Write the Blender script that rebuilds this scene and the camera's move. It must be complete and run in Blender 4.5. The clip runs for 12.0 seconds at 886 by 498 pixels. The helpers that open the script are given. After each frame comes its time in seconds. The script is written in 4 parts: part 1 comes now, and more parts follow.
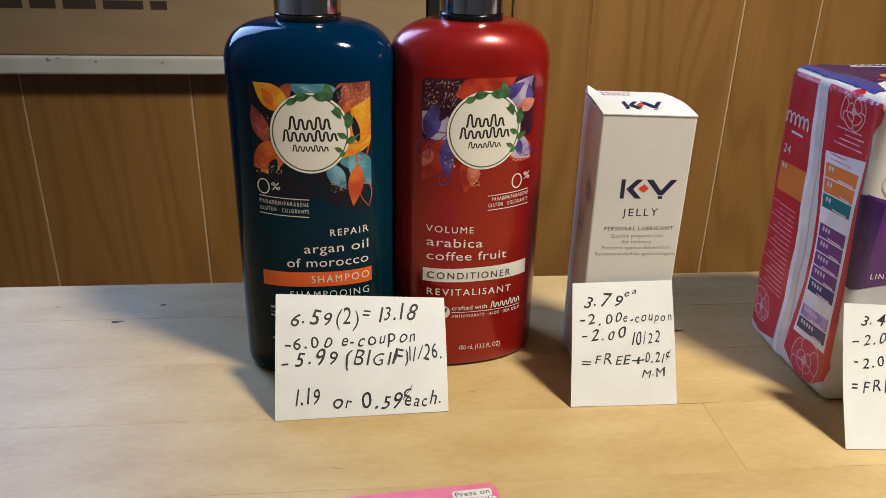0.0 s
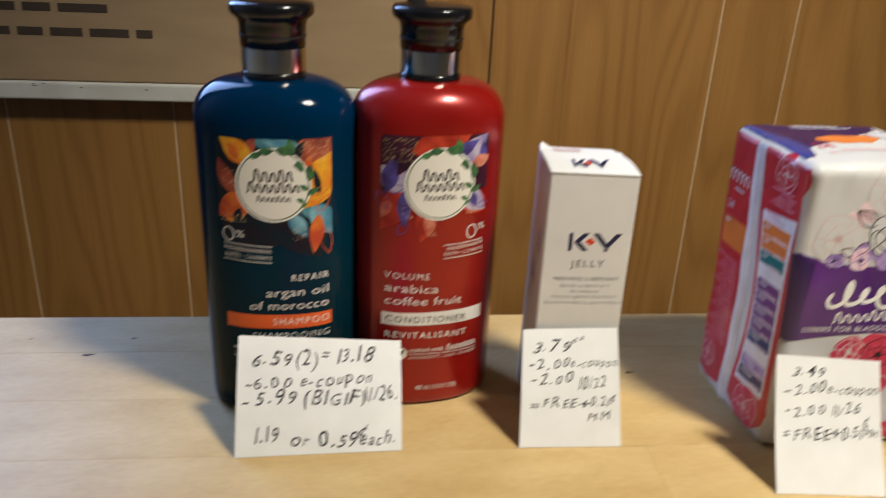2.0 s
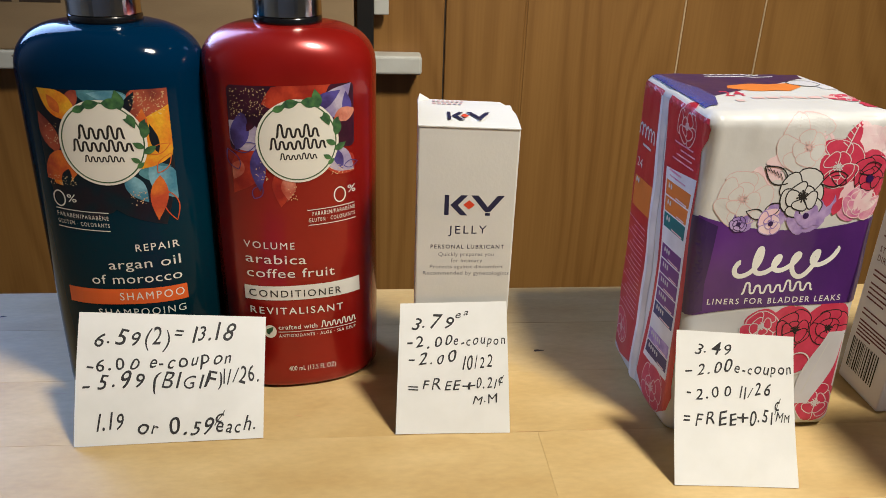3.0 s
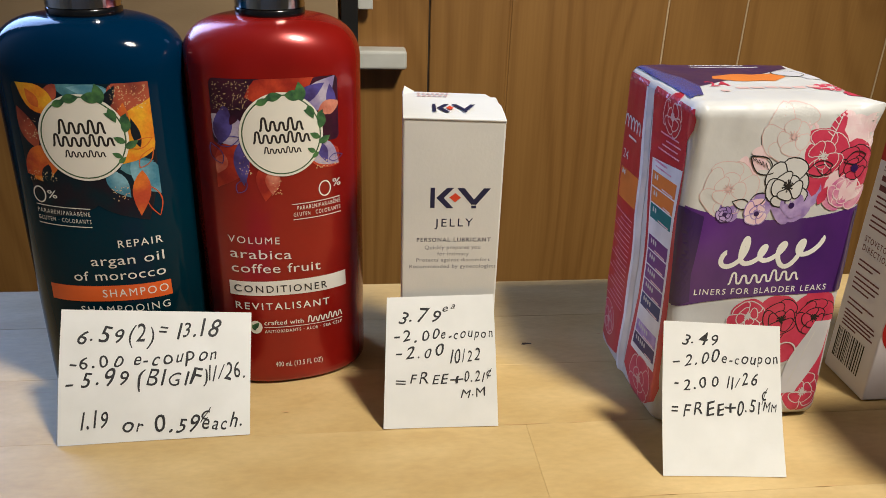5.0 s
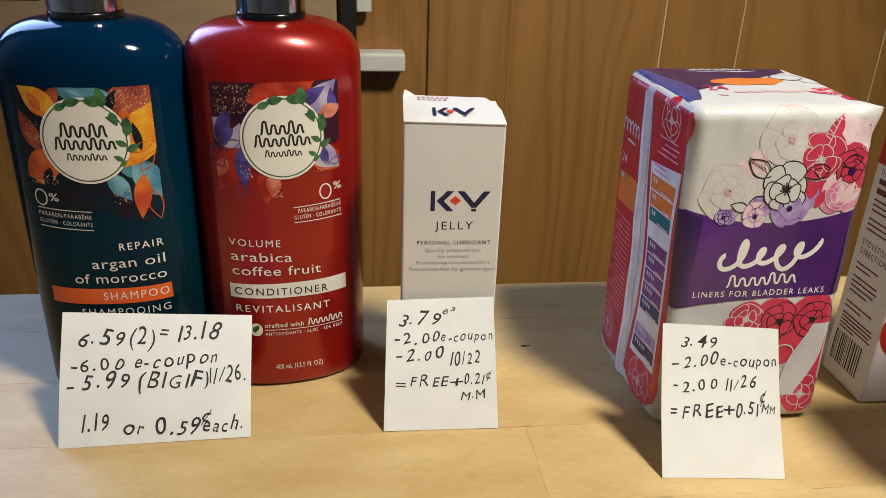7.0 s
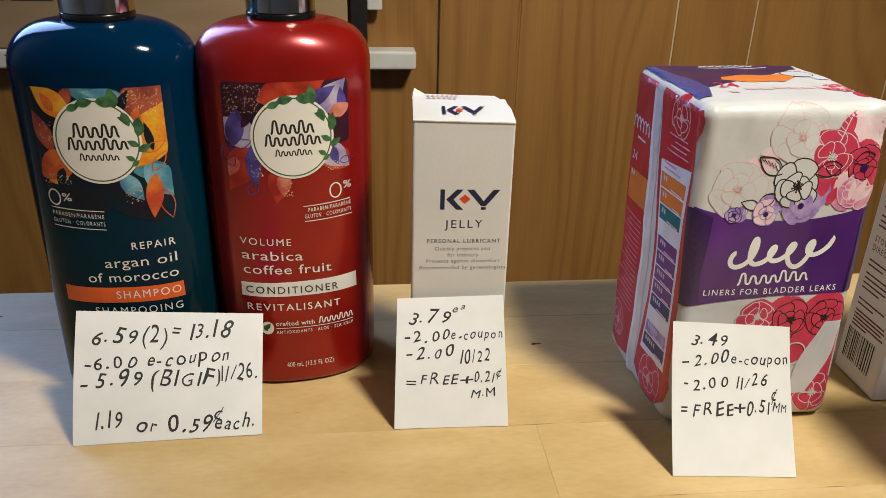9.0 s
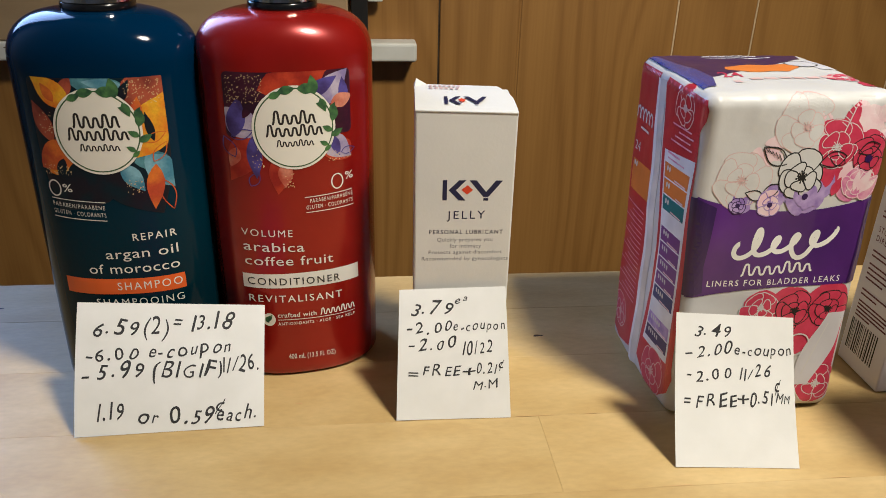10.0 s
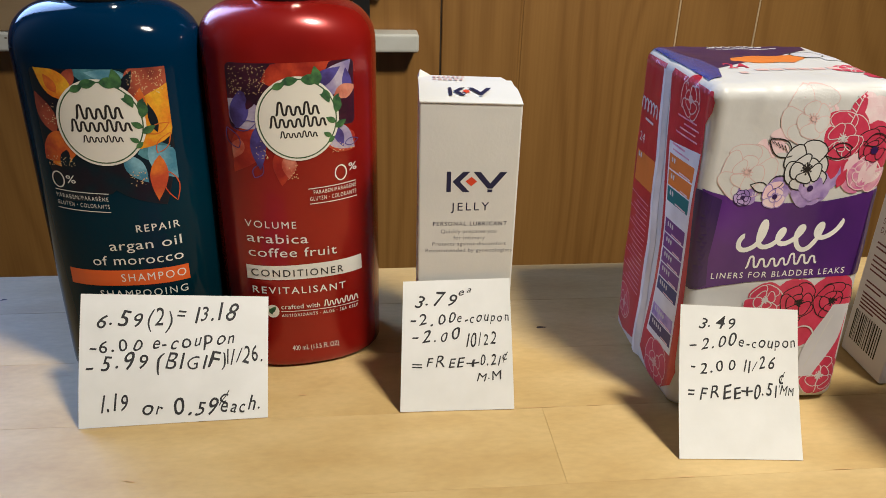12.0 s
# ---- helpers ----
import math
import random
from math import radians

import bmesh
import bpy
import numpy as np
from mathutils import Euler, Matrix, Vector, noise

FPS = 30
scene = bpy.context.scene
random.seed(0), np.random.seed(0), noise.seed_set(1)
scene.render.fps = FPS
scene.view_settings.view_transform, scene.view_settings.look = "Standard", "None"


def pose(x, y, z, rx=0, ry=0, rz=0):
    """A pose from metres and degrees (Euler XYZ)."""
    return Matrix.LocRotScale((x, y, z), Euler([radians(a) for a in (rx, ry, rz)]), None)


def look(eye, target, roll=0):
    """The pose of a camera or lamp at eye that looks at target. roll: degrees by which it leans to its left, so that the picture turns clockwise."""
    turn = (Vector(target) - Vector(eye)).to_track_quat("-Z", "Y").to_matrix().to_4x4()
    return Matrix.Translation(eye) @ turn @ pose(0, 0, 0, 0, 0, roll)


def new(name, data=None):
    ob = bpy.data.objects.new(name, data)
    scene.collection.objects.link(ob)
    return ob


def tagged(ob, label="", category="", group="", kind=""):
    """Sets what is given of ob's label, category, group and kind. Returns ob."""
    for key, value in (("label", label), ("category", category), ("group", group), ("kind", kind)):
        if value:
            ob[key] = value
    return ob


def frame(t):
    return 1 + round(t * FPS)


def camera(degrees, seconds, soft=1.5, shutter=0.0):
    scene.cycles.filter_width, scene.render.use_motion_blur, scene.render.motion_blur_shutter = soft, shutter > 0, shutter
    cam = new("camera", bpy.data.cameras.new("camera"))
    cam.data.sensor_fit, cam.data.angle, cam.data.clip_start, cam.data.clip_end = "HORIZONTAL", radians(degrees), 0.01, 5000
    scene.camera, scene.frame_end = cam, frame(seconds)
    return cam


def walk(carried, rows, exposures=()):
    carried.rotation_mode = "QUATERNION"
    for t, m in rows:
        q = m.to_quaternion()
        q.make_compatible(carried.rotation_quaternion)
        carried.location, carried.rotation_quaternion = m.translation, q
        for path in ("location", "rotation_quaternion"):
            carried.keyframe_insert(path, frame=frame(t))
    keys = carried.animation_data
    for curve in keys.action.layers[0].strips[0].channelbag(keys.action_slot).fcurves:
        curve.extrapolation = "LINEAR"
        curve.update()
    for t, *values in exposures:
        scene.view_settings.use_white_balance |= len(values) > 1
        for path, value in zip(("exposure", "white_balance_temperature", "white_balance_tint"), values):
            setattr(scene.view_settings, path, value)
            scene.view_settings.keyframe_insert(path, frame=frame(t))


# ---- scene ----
cam = camera(58.8, 12.0, soft=0.85, shutter=0.5)
# seconds, eye, yaw, pitch, roll
ROWS = [
    (0.0, 0.0009, -0.0001, 0.9566, -5.37, -24.20, -1.31),
    (0.5, 0.0048, -0.0023, 0.9564, -4.69, -23.96, -1.02),
    (1.0, 0.0059, -0.0030, 0.9561, -4.68, -23.83, -0.98),
    (1.5, 0.0073, -0.0035, 0.9581, -4.38, -23.91, -0.63),
    (2.0, 0.0143, -0.0115, 0.9774, -5.62, -23.09, -2.60),
    (2.2, 0.0280, -0.0077, 0.9884, -6.99, -24.99, -3.54),
    (2.5, 0.0636, 0.0024, 0.9772, -6.69, -25.46, -2.76),
    (3.0, 0.0789, 0.0154, 0.9597, -5.03, -24.67, -1.89),
    (5.0, 0.0793, 0.0164, 0.9578, -6.12, -24.90, -1.79),
    (5.5, 0.0802, 0.0158, 0.9585, -6.03, -24.75, -1.74),
    (6.0, 0.0788, 0.0158, 0.9585, -6.18, -24.75, -1.82),
    (6.5, 0.0784, 0.0161, 0.9582, -6.33, -24.90, -1.95),
    (7.0, 0.0780, 0.0155, 0.9587, -6.30, -24.76, -1.87),
    (9.0, 0.0789, 0.0150, 0.9596, -5.55, -25.01, -1.38),
    (9.5, 0.0788, 0.0154, 0.9592, -5.54, -25.12, -1.33),
    (10.0, 0.0781, 0.0158, 0.9580, -5.56, -25.46, -1.35),
    (10.5, 0.0778, 0.0165, 0.9577, -5.54, -26.06, -1.35),
    (11.0, 0.0776, 0.0168, 0.9573, -5.52, -26.10, -1.36),
    (11.5, 0.0772, 0.0168, 0.9582, -5.49, -26.17, -1.33),
    (12.0, 0.0769, 0.0165, 0.9579, -5.49, -26.10, -1.36),
]
walk(cam, [(t, pose(x, y, z, 90 + pitch, roll, yaw)) for t, x, y, z, yaw, pitch, roll in ROWS],
     [(0.0, 0.05), (1.5, 0.05), (2.5, 0.05), (3.2, -0.01), (5.0, -0.04), (12.0, -0.06)])

# ---- world and lights ----
world = bpy.data.worlds.new("world")
scene.world = world
world.use_nodes = True
sky = world.node_tree.nodes.new("ShaderNodeTexSky")
sky.sky_type, sky.sun_disc = "NISHITA", False
sky.sun_elevation, sky.sun_rotation = radians(30), radians(200)
world.node_tree.links.new(sky.outputs[0], world.node_tree.nodes["Background"].inputs[0])
world.node_tree.nodes["Background"].inputs[1].default_value = 0.08


def lamp(name, kind, energy, colour, m, **settings):
    data = bpy.data.lights.new(name, kind)
    data.energy, data.color = energy, colour
    if "radius" in settings:
        data.shadow_soft_size = settings["radius"]
    if "size" in settings:
        data.shape, data.size, data.size_y = "RECTANGLE", settings["size"][0], settings["size"][1]
    ob = new(name, data)
    ob.matrix_world = m
    return ob


LAMP = (0.505, -0.03, 1.70)
bulb = lamp("bulb_light", "SPOT", 63.5, (1.0, 0.945, 0.82), look(LAMP, (0.31, 0.46, 0.76)), radius=0.085)
bulb.data.spot_size, bulb.data.spot_blend = radians(76), 1.0
lamp("window_light", "AREA", 12.0, (0.33, 0.51, 1.0), pose(-0.50, 0.866, 1.425, -90, 0, 0), size=(0.42, 0.70))


# ---- materials ----
def mat(name, colour, rough=0.5, metal=0.0, second=None, scale=40.0, stretch=(1, 1, 1), bump=0.0, bump_scale=300.0,
        coat=0.0, per_object=0.0, spec=0.5, contrast=(0.35, 0.65), fine=0.0):
    """Two colours mixed by a noise at real size, with fine relief; per_object varies the pieces."""
    m = bpy.data.materials.new(name)
    m.use_nodes = True
    nt = m.node_tree
    b = nt.nodes["Principled BSDF"]
    second = second or tuple(c * 0.86 for c in colour)
    tc = nt.nodes.new("ShaderNodeTexCoord")
    mp = nt.nodes.new("ShaderNodeMapping")
    mp.inputs["Scale"].default_value = stretch
    nt.links.new(tc.outputs["Object"], mp.inputs[0])
    n = nt.nodes.new("ShaderNodeTexNoise")
    n.inputs["Scale"].default_value, n.inputs["Detail"].default_value = scale, 6
    if per_object:
        info = nt.nodes.new("ShaderNodeObjectInfo")
        add = nt.nodes.new("ShaderNodeVectorMath")
        comb = nt.nodes.new("ShaderNodeVectorMath")
        comb.operation = "SCALE"
        comb.inputs[0].default_value = (7.3, 5.1, 3.7)
        nt.links.new(info.outputs["Random"], comb.inputs["Scale"])
        nt.links.new(mp.outputs[0], add.inputs[0])
        nt.links.new(comb.outputs[0], add.inputs[1])
        nt.links.new(add.outputs[0], n.inputs["Vector"])
    else:
        nt.links.new(mp.outputs[0], n.inputs["Vector"])
    ramp = nt.nodes.new("ShaderNodeValToRGB")
    ramp.color_ramp.elements[0].position, ramp.color_ramp.elements[1].position = contrast
    ramp.color_ramp.elements[0].color, ramp.color_ramp.elements[1].color = (*second, 1), (*colour, 1)
    nt.links.new(n.outputs[0], ramp.inputs[0])
    out = ramp.outputs[0]
    if fine:
        n2 = nt.nodes.new("ShaderNodeTexNoise")
        n2.inputs["Scale"].default_value, n2.inputs["Detail"].default_value = scale * 9, 4
        nt.links.new(mp.outputs[0], n2.inputs["Vector"])
        r2 = nt.nodes.new("ShaderNodeMapRange")
        r2.inputs["From Min"].default_value, r2.inputs["From Max"].default_value = 0.3, 0.7
        r2.inputs["To Min"].default_value, r2.inputs["To Max"].default_value = 1 - fine, 1 + fine * 0.4
        nt.links.new(n2.outputs[0], r2.inputs[0])
        mul = nt.nodes.new("ShaderNodeVectorMath")
        mul.operation = "SCALE"
        nt.links.new(out, mul.inputs[0])
        nt.links.new(r2.outputs[0], mul.inputs["Scale"])
        out = mul.outputs[0]
    if per_object:
        r = nt.nodes.new("ShaderNodeMapRange")
        r.inputs["To Min"].default_value, r.inputs["To Max"].default_value = 1 - per_object, 1 + per_object * 0.6
        nt.links.new(info.outputs["Random"], r.inputs[0])
        mul = nt.nodes.new("ShaderNodeVectorMath")
        mul.operation = "SCALE"
        nt.links.new(out, mul.inputs[0])
        nt.links.new(r.outputs[0], mul.inputs["Scale"])
        out = mul.outputs[0]
    nt.links.new(out, b.inputs["Base Color"])
    b.inputs["Roughness"].default_value, b.inputs["Metallic"].default_value = rough, metal
    b.inputs["Coat Weight"].default_value, b.inputs["Coat Roughness"].default_value = coat, 0.07
    b.inputs["Specular IOR Level"].default_value = spec
    if bump:
        bn = nt.nodes.new("ShaderNodeTexNoise")
        bn.inputs["Scale"].default_value, bn.inputs["Detail"].default_value = bump_scale, 5
        nt.links.new(mp.outputs[0], bn.inputs["Vector"])
        bp = nt.nodes.new("ShaderNodeBump")
        bp.inputs["Strength"].default_value, bp.inputs["Distance"].default_value = bump, 0.001
        nt.links.new(bn.outputs[0], bp.inputs["Height"])
        nt.links.new(bp.outputs[0], b.inputs["Normal"])
    return m


M = {}
M["maple"] = mat("maple", (0.61, 0.44, 0.208), 0.46, second=(0.49, 0.325, 0.130), scale=16, stretch=(1.3, 3.0, 3.0), bump=0.08,
                 bump_scale=260, per_object=0.05, contrast=(0.25, 0.72), fine=0.07, spec=0.35)
M["glue_line"] = mat("glue_line", (0.50, 0.34, 0.155), 0.8)
M["knot"] = mat("knot", (0.05, 0.025, 0.012), 0.7)
M["stain"] = mat("stain", (0.50, 0.30, 0.13), 0.5, second=(0.58, 0.37, 0.17), scale=200)
M["groove_pale"] = mat("groove_pale", (0.66, 0.47, 0.27), 0.7)
M["groove_dark"] = mat("groove_dark", (0.05, 0.03, 0.015), 0.8)
M["plaster"] = mat("plaster", (0.55, 0.49, 0.40), 0.9, scale=6, bump=0.2)
M["floor_wood"] = mat("floor_wood", (0.22, 0.13, 0.06), 0.5, scale=7, stretch=(0.4, 4, 1))
M["white_paint"] = mat("white_paint", (0.74, 0.73, 0.66), 0.45, second=(0.64, 0.62, 0.54), scale=25, bump=0.15, bump_scale=150)
M["chip"] = mat("chip", (0.22, 0.17, 0.11), 0.8)
M["cardboard"] = mat("cardboard", (0.43, 0.295, 0.16), 0.85, second=(0.385, 0.26, 0.14), scale=12, stretch=(1, 1, 4), bump=0.2, bump_scale=500)
M["print_brown"] = mat("print_brown", (0.07, 0.045, 0.03), 0.8)
M["black_metal"] = mat("black_metal", (0.012, 0.011, 0.010), 0.5)
M["paper"] = mat("paper", (0.80, 0.80, 0.79), 0.85, second=(0.75, 0.75, 0.735), scale=60, bump=0.03, bump_scale=900)
M["ink"] = mat("ink", (0.018, 0.017, 0.018), 0.6, second=(0.04, 0.04, 0.045), scale=900)
M["red_plastic"] = mat("red_plastic", (0.31, 0.009, 0.006), 0.26, metal=0.3, second=(0.265, 0.007, 0.005), scale=50, coat=0.3)
M["red_base"] = mat("red_base", (0.12, 0.006, 0.01), 0.35, coat=0.3)
M["black_plastic"] = mat("black_plastic", (0.007, 0.007, 0.008), 0.18, coat=0.15)
M["chrome"] = mat("chrome", (0.75, 0.74, 0.72), 0.13, metal=1.0, scale=20)
M["print_white"] = mat("print_white", (0.78, 0.77, 0.72), 0.5)
M["print_cream"] = mat("print_cream", (0.80, 0.78, 0.70), 0.45, second=(0.77, 0.75, 0.67))
M["print_orange"] = mat("print_orange", (0.75, 0.115, 0.015), 0.4)
M["print_black"] = mat("print_black", (0.015, 0.013, 0.012), 0.5)
M["leaf_green"] = mat("leaf_green", (0.075, 0.21, 0.065), 0.45, second=(0.015, 0.065, 0.035), scale=300)
M["ring_green"] = mat("ring_green", (0.05, 0.11, 0.045), 0.5)
M["carton"] = mat("carton", (0.72, 0.71, 0.68), 0.5, second=(0.67, 0.665, 0.64), scale=30, bump=0.06, bump_scale=700)
M["navy"] = mat("navy", (0.012, 0.014, 0.06), 0.5)
M["red_dot"] = mat("red_dot", (0.72, 0.06, 0.02), 0.5)
M["grey_print"] = mat("grey_print", (0.26, 0.26, 0.29), 0.6)


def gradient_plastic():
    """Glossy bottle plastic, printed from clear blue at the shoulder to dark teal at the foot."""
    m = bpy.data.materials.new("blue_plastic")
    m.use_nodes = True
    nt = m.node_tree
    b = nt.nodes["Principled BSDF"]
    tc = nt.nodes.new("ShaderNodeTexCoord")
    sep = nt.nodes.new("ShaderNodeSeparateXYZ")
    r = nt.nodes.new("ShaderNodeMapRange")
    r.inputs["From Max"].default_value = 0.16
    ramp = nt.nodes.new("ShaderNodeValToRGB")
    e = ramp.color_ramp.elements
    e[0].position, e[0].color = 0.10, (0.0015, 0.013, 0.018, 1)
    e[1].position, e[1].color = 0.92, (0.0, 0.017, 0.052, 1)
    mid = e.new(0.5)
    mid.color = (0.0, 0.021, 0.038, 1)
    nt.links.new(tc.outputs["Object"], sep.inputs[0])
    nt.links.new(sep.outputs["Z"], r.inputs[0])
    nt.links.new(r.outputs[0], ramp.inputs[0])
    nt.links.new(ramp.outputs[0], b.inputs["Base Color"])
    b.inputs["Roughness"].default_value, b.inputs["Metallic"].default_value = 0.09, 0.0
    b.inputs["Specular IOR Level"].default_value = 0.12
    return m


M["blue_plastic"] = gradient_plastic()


def panel_grain():
    """Varnished wall board: flame-shaped growth rings, fine pores and slow changes of tone."""
    m = bpy.data.materials.new("panel_wood")
    m.use_nodes = True
    nt = m.node_tree
    b = nt.nodes["Principled BSDF"]

    def node(kind, **values):
        n = nt.nodes.new(kind)
        for key, v in values.items():
            n.inputs[key].default_value = v
        return n

    def math_node(operation, a, c):
        n = nt.nodes.new("ShaderNodeMath")
        n.operation = operation
        for i, v in enumerate((a, c)):
            if isinstance(v, (int, float)):
                n.inputs[i].default_value = v
            else:
                nt.links.new(v, n.inputs[i])
        return n.outputs[0]

    tc = nt.nodes.new("ShaderNodeTexCoord")
    info = nt.nodes.new("ShaderNodeObjectInfo")
    away = nt.nodes.new("ShaderNodeVectorMath")
    away.operation = "SCALE"
    away.inputs[0].default_value = (3.1, 0.0, 9.7)
    nt.links.new(info.outputs["Random"], away.inputs["Scale"])
    place = nt.nodes.new("ShaderNodeVectorMath")
    nt.links.new(tc.outputs["Object"], place.inputs[0])
    nt.links.new(away.outputs[0], place.inputs[1])

    def field(stretch, scale, detail):
        mp = node("ShaderNodeMapping", Scale=stretch)
        nt.links.new(place.outputs[0], mp.inputs[0])
        n = node("ShaderNodeTexNoise", Scale=scale, Detail=detail)
        nt.links.new(mp.outputs[0], n.inputs["Vector"])
        return n.outputs[0]

    rings = math_node("SINE", math_node("MULTIPLY", field((3.0, 1.0, 0.42), 2.6, 1.5), 95.0), 0.0)
    rings = math_node("MULTIPLY", math_node("ADD", rings, 1.0), 0.5)
    rings = math_node("POWER", rings, 2.2)
    pores = field((60.0, 1.0, 1.2), 6.0, 4)
    slow = field((2.0, 1.0, 0.7), 2.2, 3)
    dark = math_node("ADD", math_node("MULTIPLY", rings, 0.20), math_node("ADD", math_node("MULTIPLY", pores, 0.42), math_node("MULTIPLY", slow, 0.62)))
    ramp = nt.nodes.new("ShaderNodeValToRGB")
    e = ramp.color_ramp.elements
    e[0].position, e[0].color = 0.34, (0.40, 0.200, 0.054, 1)
    e[1].position, e[1].color = 0.96, (0.235, 0.104, 0.025, 1)
    nt.links.new(dark, ramp.inputs[0])
    nt.links.new(ramp.outputs[0], b.inputs["Base Color"])
    b.inputs["Roughness"].default_value = 0.42
    b.inputs["Coat Weight"].default_value, b.inputs["Coat Roughness"].default_value = 0.15, 0.2
    bp = node("ShaderNodeBump", Strength=0.08, Distance=0.001)
    nt.links.new(pores, bp.inputs["Height"])
    nt.links.new(bp.outputs[0], b.inputs["Normal"])
    return m


M["panel_wood"] = panel_grain()


# ---- mesh helpers ----
def part(name, bm, material, parent=None, label="", smooth=False):
    me = bpy.data.meshes.new(name)
    bm.to_mesh(me)
    bm.free()
    me.materials.append(material)
    if smooth:
        for p in me.polygons:
            p.use_smooth = True
    ob = new(name, me)
    if parent:
        ob.parent = parent
    if label:
        tagged(ob, label)
    return ob


def thing(name, m, label, category, group="", kind=""):
    ob = new(name)
    ob.empty_display_size = 0.02
    ob.matrix_world = m
    return tagged(ob, label, category, group, kind)


def box(x0, y0, z0, x1, y1, z1, bevel=0.0, segments=2):
    bm = bmesh.new()
    bmesh.ops.create_cube(bm, size=1)
    for v in bm.verts:
        v.co = ((x0 + x1) / 2 + v.co.x * (x1 - x0), (y0 + y1) / 2 + v.co.y * (y1 - y0), (z0 + z1) / 2 + v.co.z * (z1 - z0))
    if bevel:
        bmesh.ops.bevel(bm, geom=bm.edges[:], offset=bevel, segments=segments, profile=0.5, affect="EDGES")
    return bm


def loft(rings, cap=True):
    """A skin over closed rings of equal length."""
    bm = bmesh.new()
    rows = [[bm.verts.new(p) for p in ring] for ring in rings]
    n = len(rows[0])
    for a, b in zip(rows, rows[1:]):
        for i in range(n):
            bm.faces.new((a[i], a[(i + 1) % n], b[(i + 1) % n], b[i]))
    if cap:
        bm.faces.new(rows[0][::-1])
        bm.faces.new(rows[-1])
    return bm


def turned(profile, n=40):
    return loft([[(r * math.cos(2 * math.pi * i / n), r * math.sin(2 * math.pi * i / n), z) for i in range(n)] for r, z in profile])


# ---- flat print: shapes in (u, v), laid on a surface by a function ----
def merged(shapes):
    """Several shapes as one."""
    pts, faces = [], []
    for p, f in shapes:
        faces += [tuple(i + len(pts) for i in face) for face in f]
        pts += p
    return pts, faces


def poly(*pts):
    return [tuple(p) for p in pts], [tuple(range(len(pts)))]


def rect(x0, y0, x1, y1, tilt=0.0):
    return poly((x0, y0), (x1, y0 + tilt), (x1, y1 + tilt), (x0, y1))


def rounded(x0, y0, x1, y1, r, n=5):
    pts = []
    for cx, cy, a in ((x1 - r, y0 + r, -90), (x1 - r, y1 - r, 0), (x0 + r, y1 - r, 90), (x0 + r, y0 + r, 180)):
        pts += [(cx + r * math.cos(radians(a + 90 * i / n)), cy + r * math.sin(radians(a + 90 * i / n))) for i in range(n + 1)]
    return poly(*pts)


def disc(cx, cy, r, n=40, ry=None):
    ry = ry or r
    return poly(*[(cx + r * math.cos(2 * math.pi * i / n), cy + ry * math.sin(2 * math.pi * i / n)) for i in range(n)])


def ribbon(pts, w, taper=False):
    """A stroke of width w along a line of points."""
    vs, fs = [], []
    for i, (x, y) in enumerate(pts):
        a, b = pts[max(i - 1, 0)], pts[min(i + 1, len(pts) - 1)]
        dx, dy = b[0] - a[0], b[1] - a[1]
        d = math.hypot(dx, dy) or 1
        k = w / 2 * (0.35 + 0.65 * math.sin(math.pi * (i + 0.5) / len(pts)) if taper else 1)
        vs += [(x - dy / d * k, y + dx / d * k), (x + dy / d * k, y - dx / d * k)]
    for i in range(len(pts) - 1):
        fs.append((2 * i, 2 * i + 1, 2 * i + 3, 2 * i + 2))
    return vs, fs


def ring(cx, cy, r, w, n=48, ry=None):
    ry = ry or r
    return ribbon([(cx + r * math.cos(2 * math.pi * i / n), cy + ry * math.sin(2 * math.pi * i / n)) for i in range(n + 1)], w)


def leaf_line(cx, cy, length, width, angle, n=9):
    """The outline of a leaf from its stalk end at (cx, cy)."""
    ca, sa = math.cos(radians(angle)), math.sin(radians(angle))
    up = [(length * i / n, width / 2 * math.sin(math.pi * (i / n) ** 0.85)) for i in range(n + 1)]
    down = [(x, -y) for x, y in up[-2:0:-1]]
    return [(cx + x * ca - y * sa, cy + x * sa + y * ca) for x, y in up + down]


def leaf(cx, cy, length, width, angle, n=9):
    return poly(*leaf_line(cx, cy, length, width, angle, n))


def leaf_outline(cx, cy, length, width, angle, w):
    pts = leaf_line(cx, cy, length, width, angle)
    return ribbon(pts + pts[:2], w)


def petal_flower(cx, cy, r, petals=5, turn=0.0, depth=0.25, n=8):
    pts = []
    for i in range(petals * n):
        a = 2 * math.pi * i / (petals * n)
        pts.append((cx + r * (1 - depth + depth * abs(math.sin(petals * a / 2))) * math.cos(a + turn),
                    cy + r * (1 - depth + depth * abs(math.sin(petals * a / 2))) * math.sin(a + turn)))
    return pts


def flower(cx, cy, r, **k):
    return poly(*petal_flower(cx, cy, r, **k))


